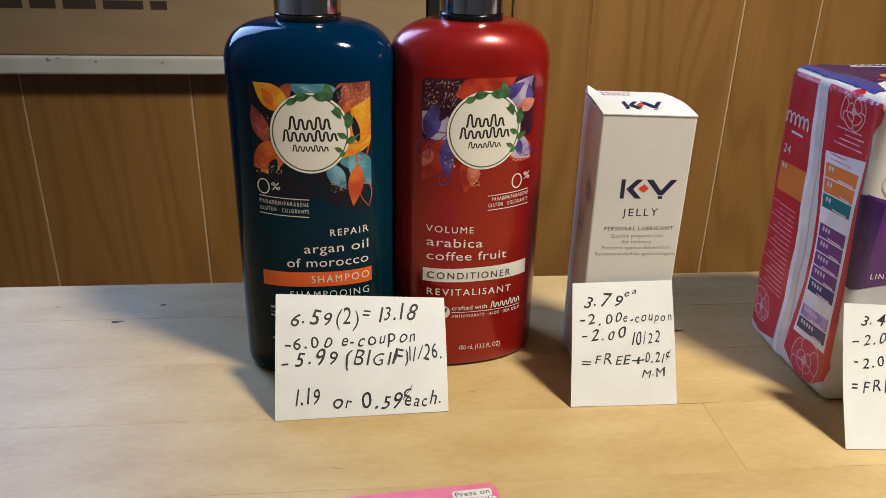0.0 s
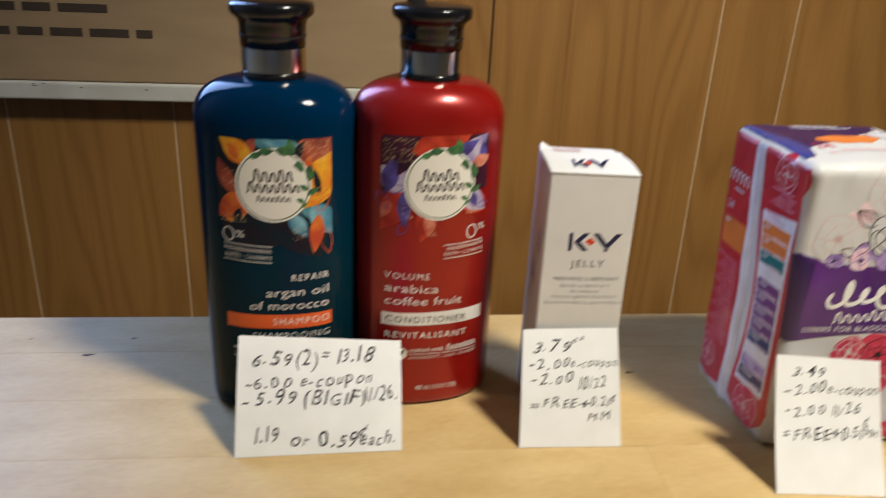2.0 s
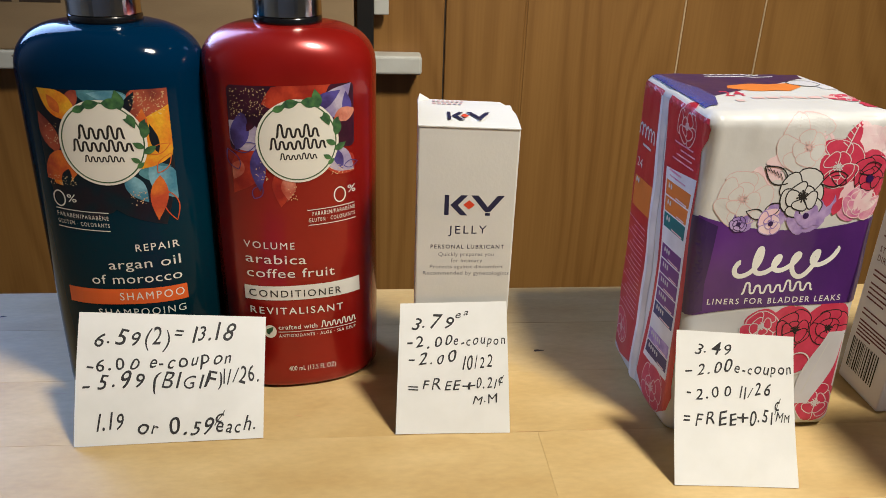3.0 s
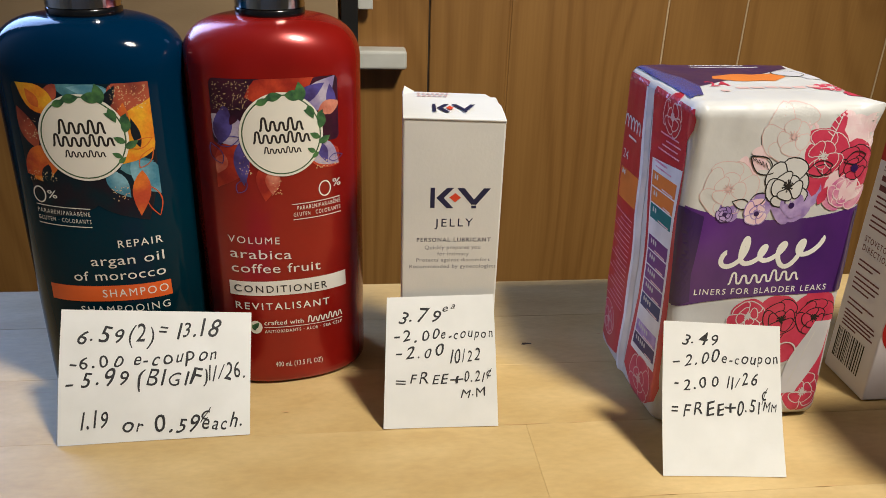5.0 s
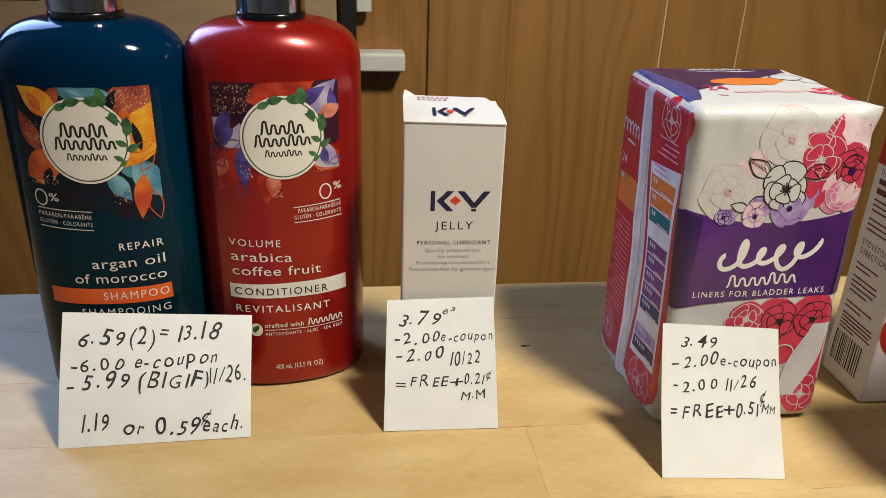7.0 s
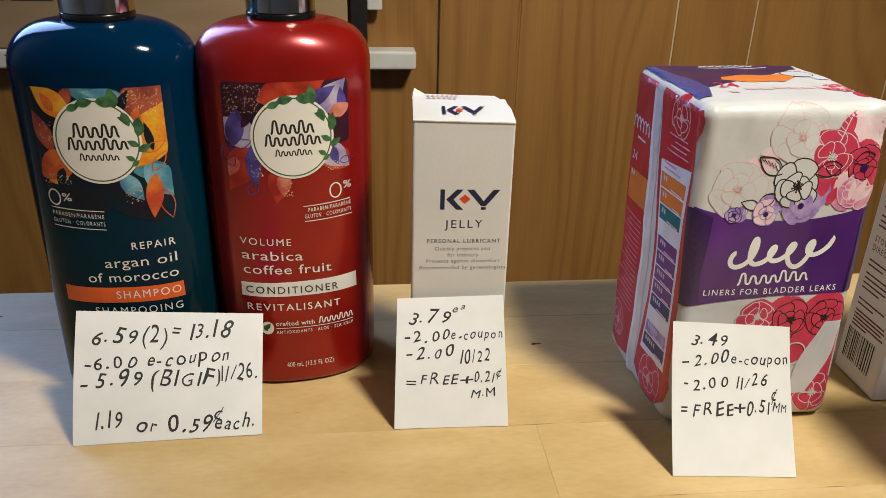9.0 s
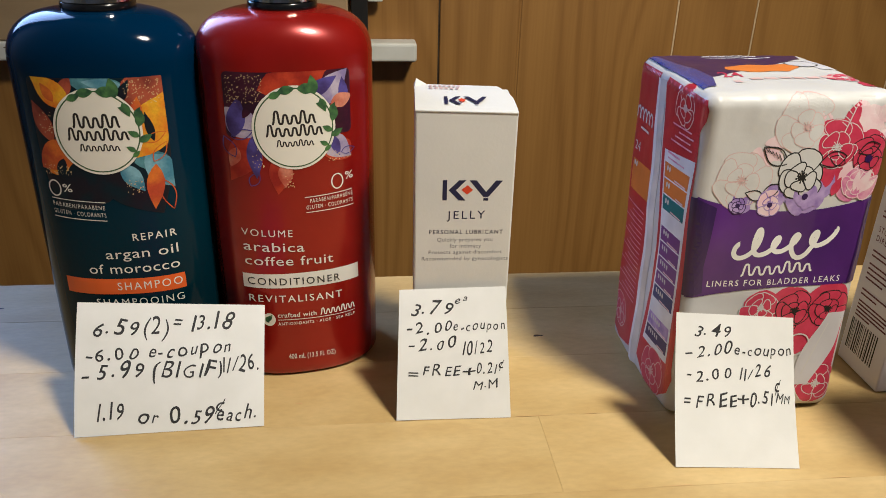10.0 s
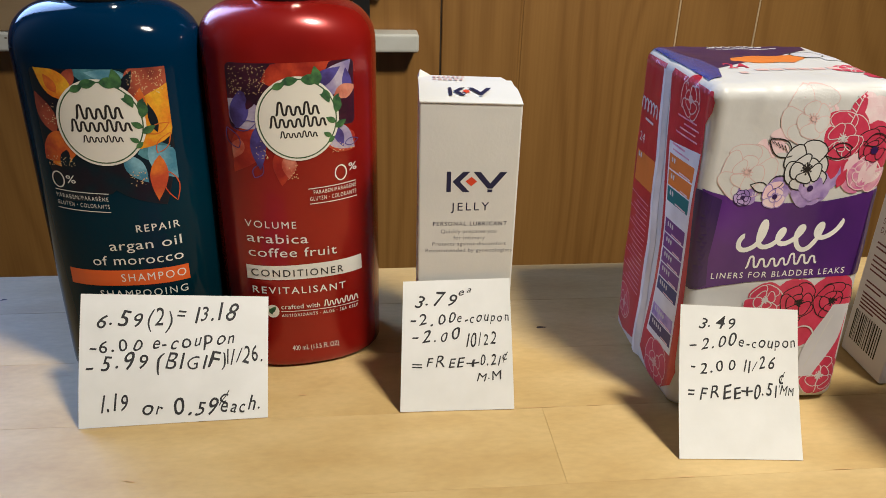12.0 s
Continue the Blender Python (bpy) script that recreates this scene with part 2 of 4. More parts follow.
def petals_of(cx, cy, r, count, turn):
    """Uneven petals round a heart, each a closed wavy line."""
    rng = random.Random(int(cx * 17 + cy * 31 + r * 7))
    out = []
    for i in range(count):
        a = turn + 2 * math.pi * (i + rng.uniform(-0.16, 0.16)) / count
        k, ph = rng.uniform(0.82, 1.18), rng.uniform(0, 6)
        px, py = cx + r * 0.56 * k * math.cos(a), cy + r * 0.56 * k * math.sin(a)
        pts = []
        for j in range(18):
            b = 2 * math.pi * j / 18
            u = r * 0.40 * k * math.cos(b) * (1 + 0.10 * math.sin(3 * b + ph))
            v = r * 0.50 * k * math.sin(b) * (1 + 0.12 * math.sin(2 * b + ph)) * (1 + 0.35 * math.cos(b))
            pts.append((px + u * math.cos(a) - v * math.sin(a), py + u * math.sin(a) + v * math.cos(a)))
        out.append(pts)
    return out


def rose(cx, cy, r, petals=5, turn=0.0):
    """The filled petals that flower_lines draws."""
    return merged([poly(*p) for p in petals_of(cx, cy, r, petals, turn)] + [disc(cx, cy, r * 0.45, 14)])


def flower_lines(cx, cy, r, w, petals=5, turn=0.0):
    """Drawn petals and a few stamens, as one line drawing."""
    out = [ribbon(p[2:] + p[:1] if i % 2 else p + p[:1], w) for i, p in enumerate(petals_of(cx, cy, r, petals, turn))]
    rng = random.Random(int(cx * 3 + cy))
    for i in range(11):
        a, k = turn + 2 * math.pi * i / 11, rng.uniform(0.14, 0.30)
        out.append(ribbon([(cx, cy), (cx + r * k * math.cos(a), cy + r * k * math.sin(a))], w))
        out.append(disc(cx + r * k * math.cos(a), cy + r * k * math.sin(a), w * 0.9, 6))
    return [merged(out)]


def bloom(cx, cy, r, petals=5, turn=0.0, inner=True):
    """Petal outlines from the back to the front: an outer and an inner round."""
    out = petals_of(cx, cy, r, petals, turn)
    if inner:
        out += petals_of(cx + 0.01 * r, cy - 0.03 * r, r * 0.62, max(petals - 1, 4), turn + 0.5)
    return out


GLYPHS = {}


def glyphs(s, bold=0.0, track=1.0):
    """The built-in font's flat mesh of s at size 1, as points and faces."""
    key = (s, bold, track)
    if key not in GLYPHS:
        cu = bpy.data.curves.new("type", "FONT")
        cu.body, cu.size, cu.resolution_u, cu.offset, cu.space_character = s, 1.0, 3, bold, track
        ob = bpy.data.objects.new("type", cu)
        scene.collection.objects.link(ob)
        me = bpy.data.meshes.new_from_object(ob.evaluated_get(bpy.context.evaluated_depsgraph_get()))
        GLYPHS[key] = ([(v.co.x, v.co.y) for v in me.vertices], [tuple(p.vertices) for p in me.polygons])
        bpy.data.meshes.remove(me)
        bpy.data.objects.remove(ob)
        bpy.data.curves.remove(cu)
    return GLYPHS[key]


CAP = 0.69


def word(s, x0, y0, x1, h, rise=0.0, bold=0.0):
    """Type set from x0 to x1 on the baseline y0 with capitals h high; rise: how far the baseline climbs."""
    pts, faces = glyphs(s, 0.0 if "M" in s else min(bold, 0.006), 1.28 if s.isupper() else 1.06)
    lo, hi = min(p[0] for p in pts), max(p[0] for p in pts)
    k = (x1 - x0) / (hi - lo)
    return [(x0 + (x - lo) * k, y0 + y * h / CAP + rise * (x - lo) / (hi - lo)) for x, y in pts], faces


def penned(s, x0, y0, x1, h, seed, rise=0.0):
    """Hand lettering: each character a little turned, sized and off the line."""
    rng = random.Random(seed)
    vs, fs, x = [], [], 0.0
    for ch in s:
        if ch == " ":
            x += 0.40
            continue
        pts, faces = glyphs(ch, 0.0 if ch in "MBG%R" else 0.006)
        lo, hi = min(p[0] for p in pts), max(p[0] for p in pts)
        k, a, dy = rng.uniform(0.86, 1.16), rng.uniform(-0.15, 0.13), rng.uniform(-0.085, 0.085)
        base = len(vs)
        for px, py in pts:
            px, py = (px - lo) * k, py * k
            px += 0.18 * py + 0.03 * math.sin(py * 7 + seed + base)
            py += 0.03 * math.sin(px * 6 + seed * 2 + base)
            vs.append((x + px * math.cos(a) - py * math.sin(a), py * math.cos(a) + px * math.sin(a) + dy))
        fs += [tuple(i + base for i in f) for f in faces]
        x += (hi - lo) * k + rng.uniform(0.17, 0.26)
    lo, hi = min(p[0] for p in vs), max(p[0] for p in vs)
    k = (x1 - x0) / (hi - lo)
    return [(x0 + (px - lo) * k, y0 + py * 0.9 * h / CAP + rise * (px - lo) / (hi - lo)) for px, py in vs], fs


def squiggle(x0, y0, x1, h, count, seed, w, rise=0.0):
    """One plain wavy line, uneven in height, in place of a mark that is not lettered."""
    rng = random.Random(seed)
    tops = [rng.choice((0.62, 0.70, 0.78)) for _ in range(count)]
    tops[0] = 1.0
    tops[count * 2 // 3] = 0.95
    pts = []
    for i in range(count * 20 + 1):
        a = i / 20
        t = tops[min(int(a), count - 1)]
        pts.append((x0 + (x1 - x0) * a / count, y0 + rise * a / count + h * t * (0.5 - 0.52 * math.tanh(2.2 * math.cos(2 * math.pi * a)))))
    return ribbon(pts, w)


def mirrored(shape):
    """For a face whose u runs against the reading direction."""
    lo, hi = min(p[0] for p in shape[0]), max(p[0] for p in shape[0])
    return [(lo + hi - x, y) for x, y in shape[0]], [f[::-1] for f in shape[1]]


def dots(x0, y0, x1, y1, count, r, seed):
    rng = random.Random(seed)
    return [merged([disc(rng.uniform(x0, x1), rng.uniform(y0, y1), r * rng.uniform(0.6, 1.3), 6) for _ in range(count)])]


def decal(name, shapes, material, parent, lay, lift, seg=0.004, label="", kind=""):
    """Printed shapes as thin meshes, one part a shape, that follow the surface lay(u, v, lift)."""
    made = []
    for k, (pts, faces) in enumerate(shapes):
        bm = bmesh.new()
        vs = [bm.verts.new((x, y, 0)) for x, y in pts]
        for f in faces:
            bm.faces.new([vs[i] for i in f])
        bmesh.ops.triangulate(bm, faces=bm.faces[:])
        for _ in range(5):
            long = [e for e in bm.edges if e.calc_length() > seg]
            if not long:
                break
            bmesh.ops.subdivide_edges(bm, edges=long, cuts=1)
            bmesh.ops.triangulate(bm, faces=[f for f in bm.faces if len(f.verts) > 3])
        for v in bm.verts:
            v.co = lay(v.co.x, v.co.y, lift + 0.000006 * k)
        made.append(part(name, bm, material, parent, label))
        if kind:
            tagged(made[-1], kind=kind)
    return made


def drawn_flower(name, cx, cy, r, petals, turn, fill, line, w, parent, lay, lift, inner=True, label=""):
    """A printed flower whose nearer petals cover the farther ones."""
    k = lift
    for p in bloom(cx, cy, r, petals, turn, inner):
        if fill:
            decal(name, [mm(poly(*p))], fill, parent, lay, k, seg=0.0015, label=label)
        decal(name, [mm(ribbon(p + p[:1], w))], line, parent, lay, k + 0.00005, seg=0.0015)
        k += 0.0001
    rng = random.Random(int(cx * 5 + cy))
    heart = [disc(cx, cy, r * 0.07, 8)]
    for i in range(11):
        a, q = 2 * math.pi * i / 11, rng.uniform(0.12, 0.24)
        x, y = cx + r * q * math.cos(a), cy + r * q * math.sin(a)
        heart += [ribbon([(cx, cy), (x, y)], w), disc(x, y, w * 0.9, 6)]
    decal("flower_heart", [mm(merged(heart))], line, parent, lay, k + 0.00004, kind="stuff")


def mm(shape, k=0.001):
    return [(x * k, y * k) for x, y in shape[0]], shape[1]


def mms(shapes):
    return [mm(s) for s in shapes]


# ---- the room ----
TOP = 0.75
tagged(part("floor", box(-1.15, -2.15, -0.05, 1.75, 1.05, 0.0), M["floor_wood"]), "brown wooden floor under the table", "floor", kind="structure")
tagged(part("ceiling", box(-1.15, -2.15, 2.35, 1.75, 1.05, 2.45), M["plaster"]), "plain pale ceiling", "ceiling", kind="structure")
tagged(part("wall_south", box(-1.15, -2.15, 0, 1.75, -2.0, 2.35), M["plaster"]), "plain plastered wall behind the camera", "wall", kind="structure")
tagged(part("wall_east", box(1.6, -2.0, 0, 1.75, 0.878, 2.35), M["plaster"]), "plain plastered side wall", "wall", kind="structure")
tagged(part("wall_west", box(-1.15, -2.0, 0, -1.0, 0.878, 2.35), M["plaster"]), "plain plastered side wall", "wall", kind="structure")
# the panelled wall, with the window opening out of view beside the ledge
WX0, WX1, WZ0, WZ1 = -0.74, -0.26, 1.04, 1.81
wall = thing("wall_north", Matrix(), "wood-panelled wall with narrow vertical grooves", "wall", kind="structure")
for x0, z0, x1, z1 in ((-1.15, 0, WX0, 2.35), (WX1, 0, 1.75, 2.35), (WX0, 0, WX1, WZ0), (WX0, WZ1, WX1, 2.35)):
    part("backing", box(x0, 0.878, z0, x1, 1.05, z1), M["groove_pale"], wall)
window = thing("window_1", Matrix.Translation((0, 0.96, 0)), "white-framed window in the panelled wall", "window", kind="structure")
for x0, z0, x1, z1 in ((WX0, WZ0, WX0 + 0.03, WZ1), (WX1 - 0.03, WZ0, WX1, WZ1), (WX0 + 0.03, WZ0, WX1 - 0.03, WZ0 + 0.03), (WX0 + 0.03, WZ1 - 0.03, WX1 - 0.03, WZ1)):
    part("window_frame", box(x0, -0.02, z0, x1, 0.02, z1), M["white_paint"], window)

# the white ledge on the wall
SHELF_Y, SHELF_TOP, SHELF_END = 0.8415, 0.7992, 0.1353
shelf = thing("wall_shelf", Matrix.Translation((0, 0.87, SHELF_TOP)), "chipped white-painted wooden ledge on the panelled wall", "shelf")
part("board", box(-0.98, SHELF_Y - 0.87, -0.0195, SHELF_END, -0.0005, 0, 0.003, 3), M["white_paint"], shelf)
rng = random.Random(4)
for i in range(16):
    x = rng.uniform(-0.45, 0.1)
    w, h = rng.uniform(0.0015, 0.006), rng.uniform(0.0004, 0.0010)
    z = rng.choice((-0.002, -0.0035, -0.006)) + rng.uniform(-0.001, 0.001)
    bm = bmesh.new()
    n = 7
    bm.faces.new([bm.verts.new((x + w * math.cos(2 * math.pi * k / n) * rng.uniform(0.6, 1.1), SHELF_Y - 0.87 - 0.0002, z + h * math.sin(2 * math.pi * k / n))) for k in range(n)])
    part("paint_chip", bm, M["chip"], shelf)


# ---- the table ----
table = thing("table", Matrix.Translation((0.2, -0.05, 0)), "pale maple butcher-block table with glued staves and dark knots", "table")
part("core", box(-1.15, -0.545, 0.712, 1.2, 0.4615, TOP - 0.0005), M["glue_line"], table)
for x in (-1.1, 1.1):
    for y in (-0.46, 0.38):
        part("leg", box(x - 0.035, y - 0.035, 0, x + 0.035, y + 0.035, 0.712, 0.004), M["maple"], table)


# ---- cardboard box and upright on the ledge ----
carton_box = thing("cardboard_box", Matrix.Translation((-0.25, 0.0, SHELF_TOP)), "brown cardboard shipping box with dark printing on the ledge", "box")
part("side", box(-0.6, SHELF_Y + 0.0015, 0.0005, 0.315, 0.868, 0.112, 0.0015), M["cardboard"], carton_box)


def box_front(u, v, lift):
    return Vector((u + 0.25, SHELF_Y + 0.0015 - lift, v - SHELF_TOP))


bars = []
for x0, x1, z in ((-0.52, -0.196, 0.8445), (-0.50, -0.232, 0.8685)):
    rng = random.Random(int(-x1 * 1000))
    x = x0
    while x < x1 - 0.008:
        w = rng.uniform(0.018, 0.05)
        bars.append(rect(x, z + 0.0012, min(x + w, x1), z + 0.0095))
        x += w + 0.007
decal("printing", bars, M["print_brown"], carton_box, box_front, 0.0003, seg=0.05, label="dark printed bars of lettering")
post = thing("black_upright", Matrix.Translation((0.0765, 0.856, SHELF_TOP)), "slim black metal upright standing on the white ledge", "post")
part("upright", box(-0.0085, -0.006, 0.0003, 0.0085, 0.006, 0.34, 0.001), M["black_metal"], post)
part("plate", box(0.0087, -0.004, 0.040, 0.024, 0.004, 0.085, 0.001), M["white_paint"], post, "small off-white plate")


# ---- bottles ----
BW, BD, BN, BH, BR = 0.0354, 0.0265, 2.35, 0.1585, 0.017


def bottle_half(z):
    """Half width and half depth at a height."""
    w, d = BW, BD
    if z < 0.003:
        k = 1 - (1 - z / 0.003) ** 2
        w, d = BW - 0.0022 * (1 - math.sqrt(max(k, 0))), BD - 0.0022 * (1 - math.sqrt(max(k, 0)))
    if z > BH - BR:
        k = min((z - BH + BR) / BR, 1)
        s = math.sqrt(max(1 - k ** 2.3, 0))
        w = 0.0135 + (BW - 0.0135) * s ** 0.9
        d = 0.0135 + (BD - 0.0135) * s
    return w, d


def bottle_front(u, z):
    w, d = bottle_half(z)
    return d * max(1 - abs(u / w) ** BN, 0) ** (1 / BN)


def bottle_lay(u, v, lift):
    return Vector((u, -bottle_front(u, v) - 0.00003 - lift * 0.6, v))


def bottle(m, body, foot, label):
    ob = thing("bottle", m, label, "bottle", "hair care bottles")
    rings = []
    zs = [0.0, 0.0003, 0.001, 0.002, 0.005] + [0.005 + (BH - BR - 0.005) * i / 20 for i in range(1, 21)] \
        + [BH - BR + BR * math.sin(math.pi / 2 * i / 14) for i in range(1, 15)]
    n = 96
    for z in zs:
        w, d = bottle_half(z)
        e = 2 / (BN if z <= BH - BR else BN - 0.6 * (z - BH + BR) / BR)
        pts = []
        for i in range(n):
            a = 2 * math.pi * i / n
            c, s = math.cos(a), math.sin(a)
            pts.append((w * math.copysign(abs(c) ** e, c), d * math.copysign(abs(s) ** e, s), z))
        rings.append(pts)
    part("body", loft(rings), body, ob, smooth=True)
    part("foot", loft([[(x * 0.93, y * 0.9, -0.0005 + z * 0.4) for x, y, z in rings[k]] for k in (0, 2)]), foot, ob)
    part("collar", turned([(0.0132, BH - 0.0012), (0.0138, BH + 0.0002), (0.0138, BH + 0.0022), (0.0128, BH + 0.003)]), M["black_plastic"], ob, "glossy black collar", smooth=True)
    part("band", turned([(0.0130, BH + 0.0026), (0.0137, BH + 0.003), (0.0137, BH + 0.0128), (0.0130, BH + 0.0132)], 56), M["chrome"], ob, "mirror-bright chrome band", smooth=False)
    cap = part("cap", turned([(0.0128, BH + 0.0130), (0.0140, BH + 0.0134), (0.0142, BH + 0.022), (0.0150, BH + 0.0245), (0.0174, BH + 0.0262), (0.0179, BH + 0.0275),
                              (0.0179, BH + 0.0300), (0.0172, BH + 0.0312), (0.0120, BH + 0.0318), (0.004, BH + 0.0320)], 56), M["black_plastic"], ob, "glossy black flip cap", smooth=True)
    part("lid_seam", turned([(0.0143, BH + 0.0172), (0.01435, BH + 0.0176), (0.0143, BH + 0.0180)], 40), M["print_black"], cap)
    return ob


def watercolour(name, a, b):
    M[name] = mat(name, a, 0.3, second=b, scale=110, contrast=(0.38, 0.62), fine=0.12, spec=0.2)


watercolour("art_yellow", (0.78, 0.40, 0.03), (0.70, 0.16, 0.02))
watercolour("art_orange", (0.70, 0.18, 0.03), (0.50, 0.07, 0.03))
watercolour("art_cream", (0.70, 0.55, 0.30), (0.66, 0.42, 0.22))
watercolour("art_teal", (0.10, 0.28, 0.33), (0.02, 0.10, 0.15))
watercolour("art_pale_blue", (0.22, 0.45, 0.55), (0.06, 0.22, 0.32))
watercolour("art_brick", (0.42, 0.09, 0.05), (0.20, 0.04, 0.03))
watercolour("art_night", (0.003, 0.016, 0.026), (0.012, 0.010, 0.018))
watercolour("art_plum", (0.06, 0.012, 0.03), (0.025, 0.008, 0.02))
watercolour("art_violet", (0.10, 0.08, 0.33), (0.05, 0.03, 0.12))
watercolour("art_lilac", (0.50, 0.44, 0.56), (0.25, 0.20, 0.40))
watercolour("art_red", (0.50, 0.055, 0.025), (0.28, 0.02, 0.015))
watercolour("art_salmon", (0.66, 0.26, 0.18), (0.45, 0.08, 0.05))

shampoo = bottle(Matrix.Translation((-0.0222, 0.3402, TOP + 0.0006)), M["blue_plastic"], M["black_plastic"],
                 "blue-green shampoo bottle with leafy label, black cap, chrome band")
conditioner = bottle(pose(0.0468, 0.3465, TOP + 0.0006, 0, 0, 10.5), M["red_plastic"], M["red_base"],
                     "pearly red conditioner bottle with leafy label, black cap, chrome band")


def bottle_art(ob, layers):
    """The printed picture, one thin sheet a colour, each above the last."""
    for i, (name, material, shapes) in enumerate(layers):
        decal(name, mms(shapes), M[material], ob, bottle_lay, 0.00012 + 0.00004 * i, seg=0.0018)


def badge(ob, cx, cz, r, seed):
    decal("badge", [mm(disc(cx, cz, r, 56, r * 1.04))], M["print_cream"], ob, bottle_lay, 0.00052, seg=0.002, label="round cream badge")
    decal("badge_rim", [mm(ring(cx, cz, r * 0.93, 0.5, 56, r * 0.97))], M["ring_green"], ob, bottle_lay, 0.00057)
    sprigs = []
    for a, length, turn in ((112, 5.2, 10), (84, 6.2, -4), (128, 4.2, 20), (56, 6.0, 100), (46, 4.6, -70), (30, 3.6, 160), (20, 3.4, 60), (6, 5.0, 75), (-8, 3.6, 150), (-16, 4.2, 30), (-30, 3.0, 150), (-40, 2.8, 40)):
        x, z = cx + r * 0.93 * math.cos(radians(a)), cz + r * 0.97 * math.sin(radians(a))
        sprigs.append(leaf(x, z, length * 1.3, length * 0.68, turn))
    decal("leaf_garland", mms(sprigs), M["leaf_green"], ob, bottle_lay, 0.00062, seg=0.002, label="printed green leaf garland")
    for count, x0, z, x1, h, w in ((5, -8.6, 2.0, 8.6, 5.0, 0.85), (7, -11.2, -2.9, 11.2, 4.4, 0.8), (7, -7.4, -7.2, 7.4, 2.5, 0.5)):
        decal("brand_mark", [mm(squiggle(cx + x0, cz + z, cx + x1, h, count, seed, w))], M["print_black"], ob, bottle_lay, 0.00058, seg=0.002, label="dark brand mark drawn as a plain wavy line")


def clipped(shape, x0, x1, top):
    """Keeps a shape within the picture's straight edges."""
    return [(max(x0, min(x1, x)), min(top, y)) for x, y in shape[0]], shape[1]


def art(x0, x1, top, *shapes):
    return [clipped(s, x0, x1, top) for s in shapes]


BA = (-23.6, 25.0, 137.0)
bottle_art(shampoo, [
    ("art_ground", "art_night", [rounded(-23.6, 104, 25.0, 137, 2.0), *art(*BA, leaf(0, 112, 34, 30, 235), leaf(4, 112, 34, 26, -62))]),
    ("art_leaf", "art_teal", art(*BA, leaf(17, 129, 27, 10, 163), leaf(12, 104, 12, 8, 10))),
    ("art_leaf", "art_pale_blue", art(*BA, leaf(7, 104, 14, 7, -58), leaf(16, 107, 20, 11, -50), leaf(13, 133, 16, 5, 170))),
    ("art_leaf", "art_brick", art(*BA, leaf(11, 126, 20, 15, 40), leaf(-17, 112, 17, 7, 110), leaf(-11, 130, 9, 5, 60))),
    ("art_leaf", "art_yellow", art(*BA, leaf(-8, 126, 18, 10, 139), leaf(13, 106, 28, 17, 62), leaf(-21, 100, 10, 5, 20))),
    ("art_leaf", "art_orange", art(*BA, leaf(-9, 112, 19, 12, 214), leaf(19.5, 103, 19, 6.5, -97), leaf(14, 118, 12, 5, 80), leaf(-14, 128, 8, 4, 120))),
    ("art_leaf", "art_night", art(*BA, leaf(-14, 106, 9, 4, 250), leaf(8, 126, 12, 4, 60), leaf(20, 112, 12, 3, 100))),
    ("gold_dot", "art_cream", dots(8, 91, 14, 97, 30, 0.22, 3) + dots(-23, 99, -12, 103, 50, 0.22, 4) + dots(12, 127, 24, 136, 110, 0.2, 5) + dots(-21, 116, -15, 124, 22, 0.22, 6)),
    ("leaf_outline", "art_orange", [leaf_outline(21.5, 96, 13, 5.0, -80, 0.4), leaf_outline(17, 112, 8, 3.5, 25, 0.35), leaf_outline(19, 104, 9, 3.8, 55, 0.35), leaf_outline(-22, 104, 7, 4, 60, 0.35)]),
])
badge(shampoo, 0.4, 116.6, 16.2, 11)
W, K_ = "print_white", "print_black"
decal("lettering", mms([ring(-20.1, 93.4, 2.4, 0.55, 30, 3.2), word("%", -16.8, 92.2, -13.0, 3.2, bold=0.01), rect(-22.3, 89.0, -1.2, 89.35, -1.2), rect(-22.6, 81.2, -1.5, 81.55, -1.2),
                        word("PARABEN/PARABÈNE", -22.2, 86.0, -1.6, 1.75, -1.2), word("GLUTEN · COLORANTS", -22.4, 82.9, -1.6, 1.75, -1.2),
                        word("REPAIR", 7.0, 71.2, 23.4, 3.1, 0.5, 0.02), word("argan oil", -4.5, 63.3, 23.2, 4.2, 0.8), word("of morocco", -12.2, 56.6, 23.1, 4.2, 0.6)]),
      M[W], shampoo, bottle_lay, 0.00030, label="white lettering")
decal("name_strip", [mm(poly((-23.3, 47.0), (24.5, 47.3), (24.4, 54.3), (-23.1, 54.2)))], M["print_orange"], shampoo, bottle_lay, 0.00025, seg=0.0035, label="orange strip")
decal("lettering", mms([word("SHAMPOO", -1.9, 49.0, 23.3, 3.5, 0.4, 0.025), word("SHAMPOOING", -11.6, 41.6, 23.2, 3.3, 0.3, 0.02)]), M[W], shampoo, bottle_lay, 0.00034)
decal("small_print", mms([rect(-21, 35.4, -4, 36.8), rect(-21, 33.6, -6, 33.9), rect(-21, 31.4, -8, 32.4), rect(-21, 19.5, -15, 20.6)]), M["grey_print"], shampoo, bottle_lay, 0.00030)

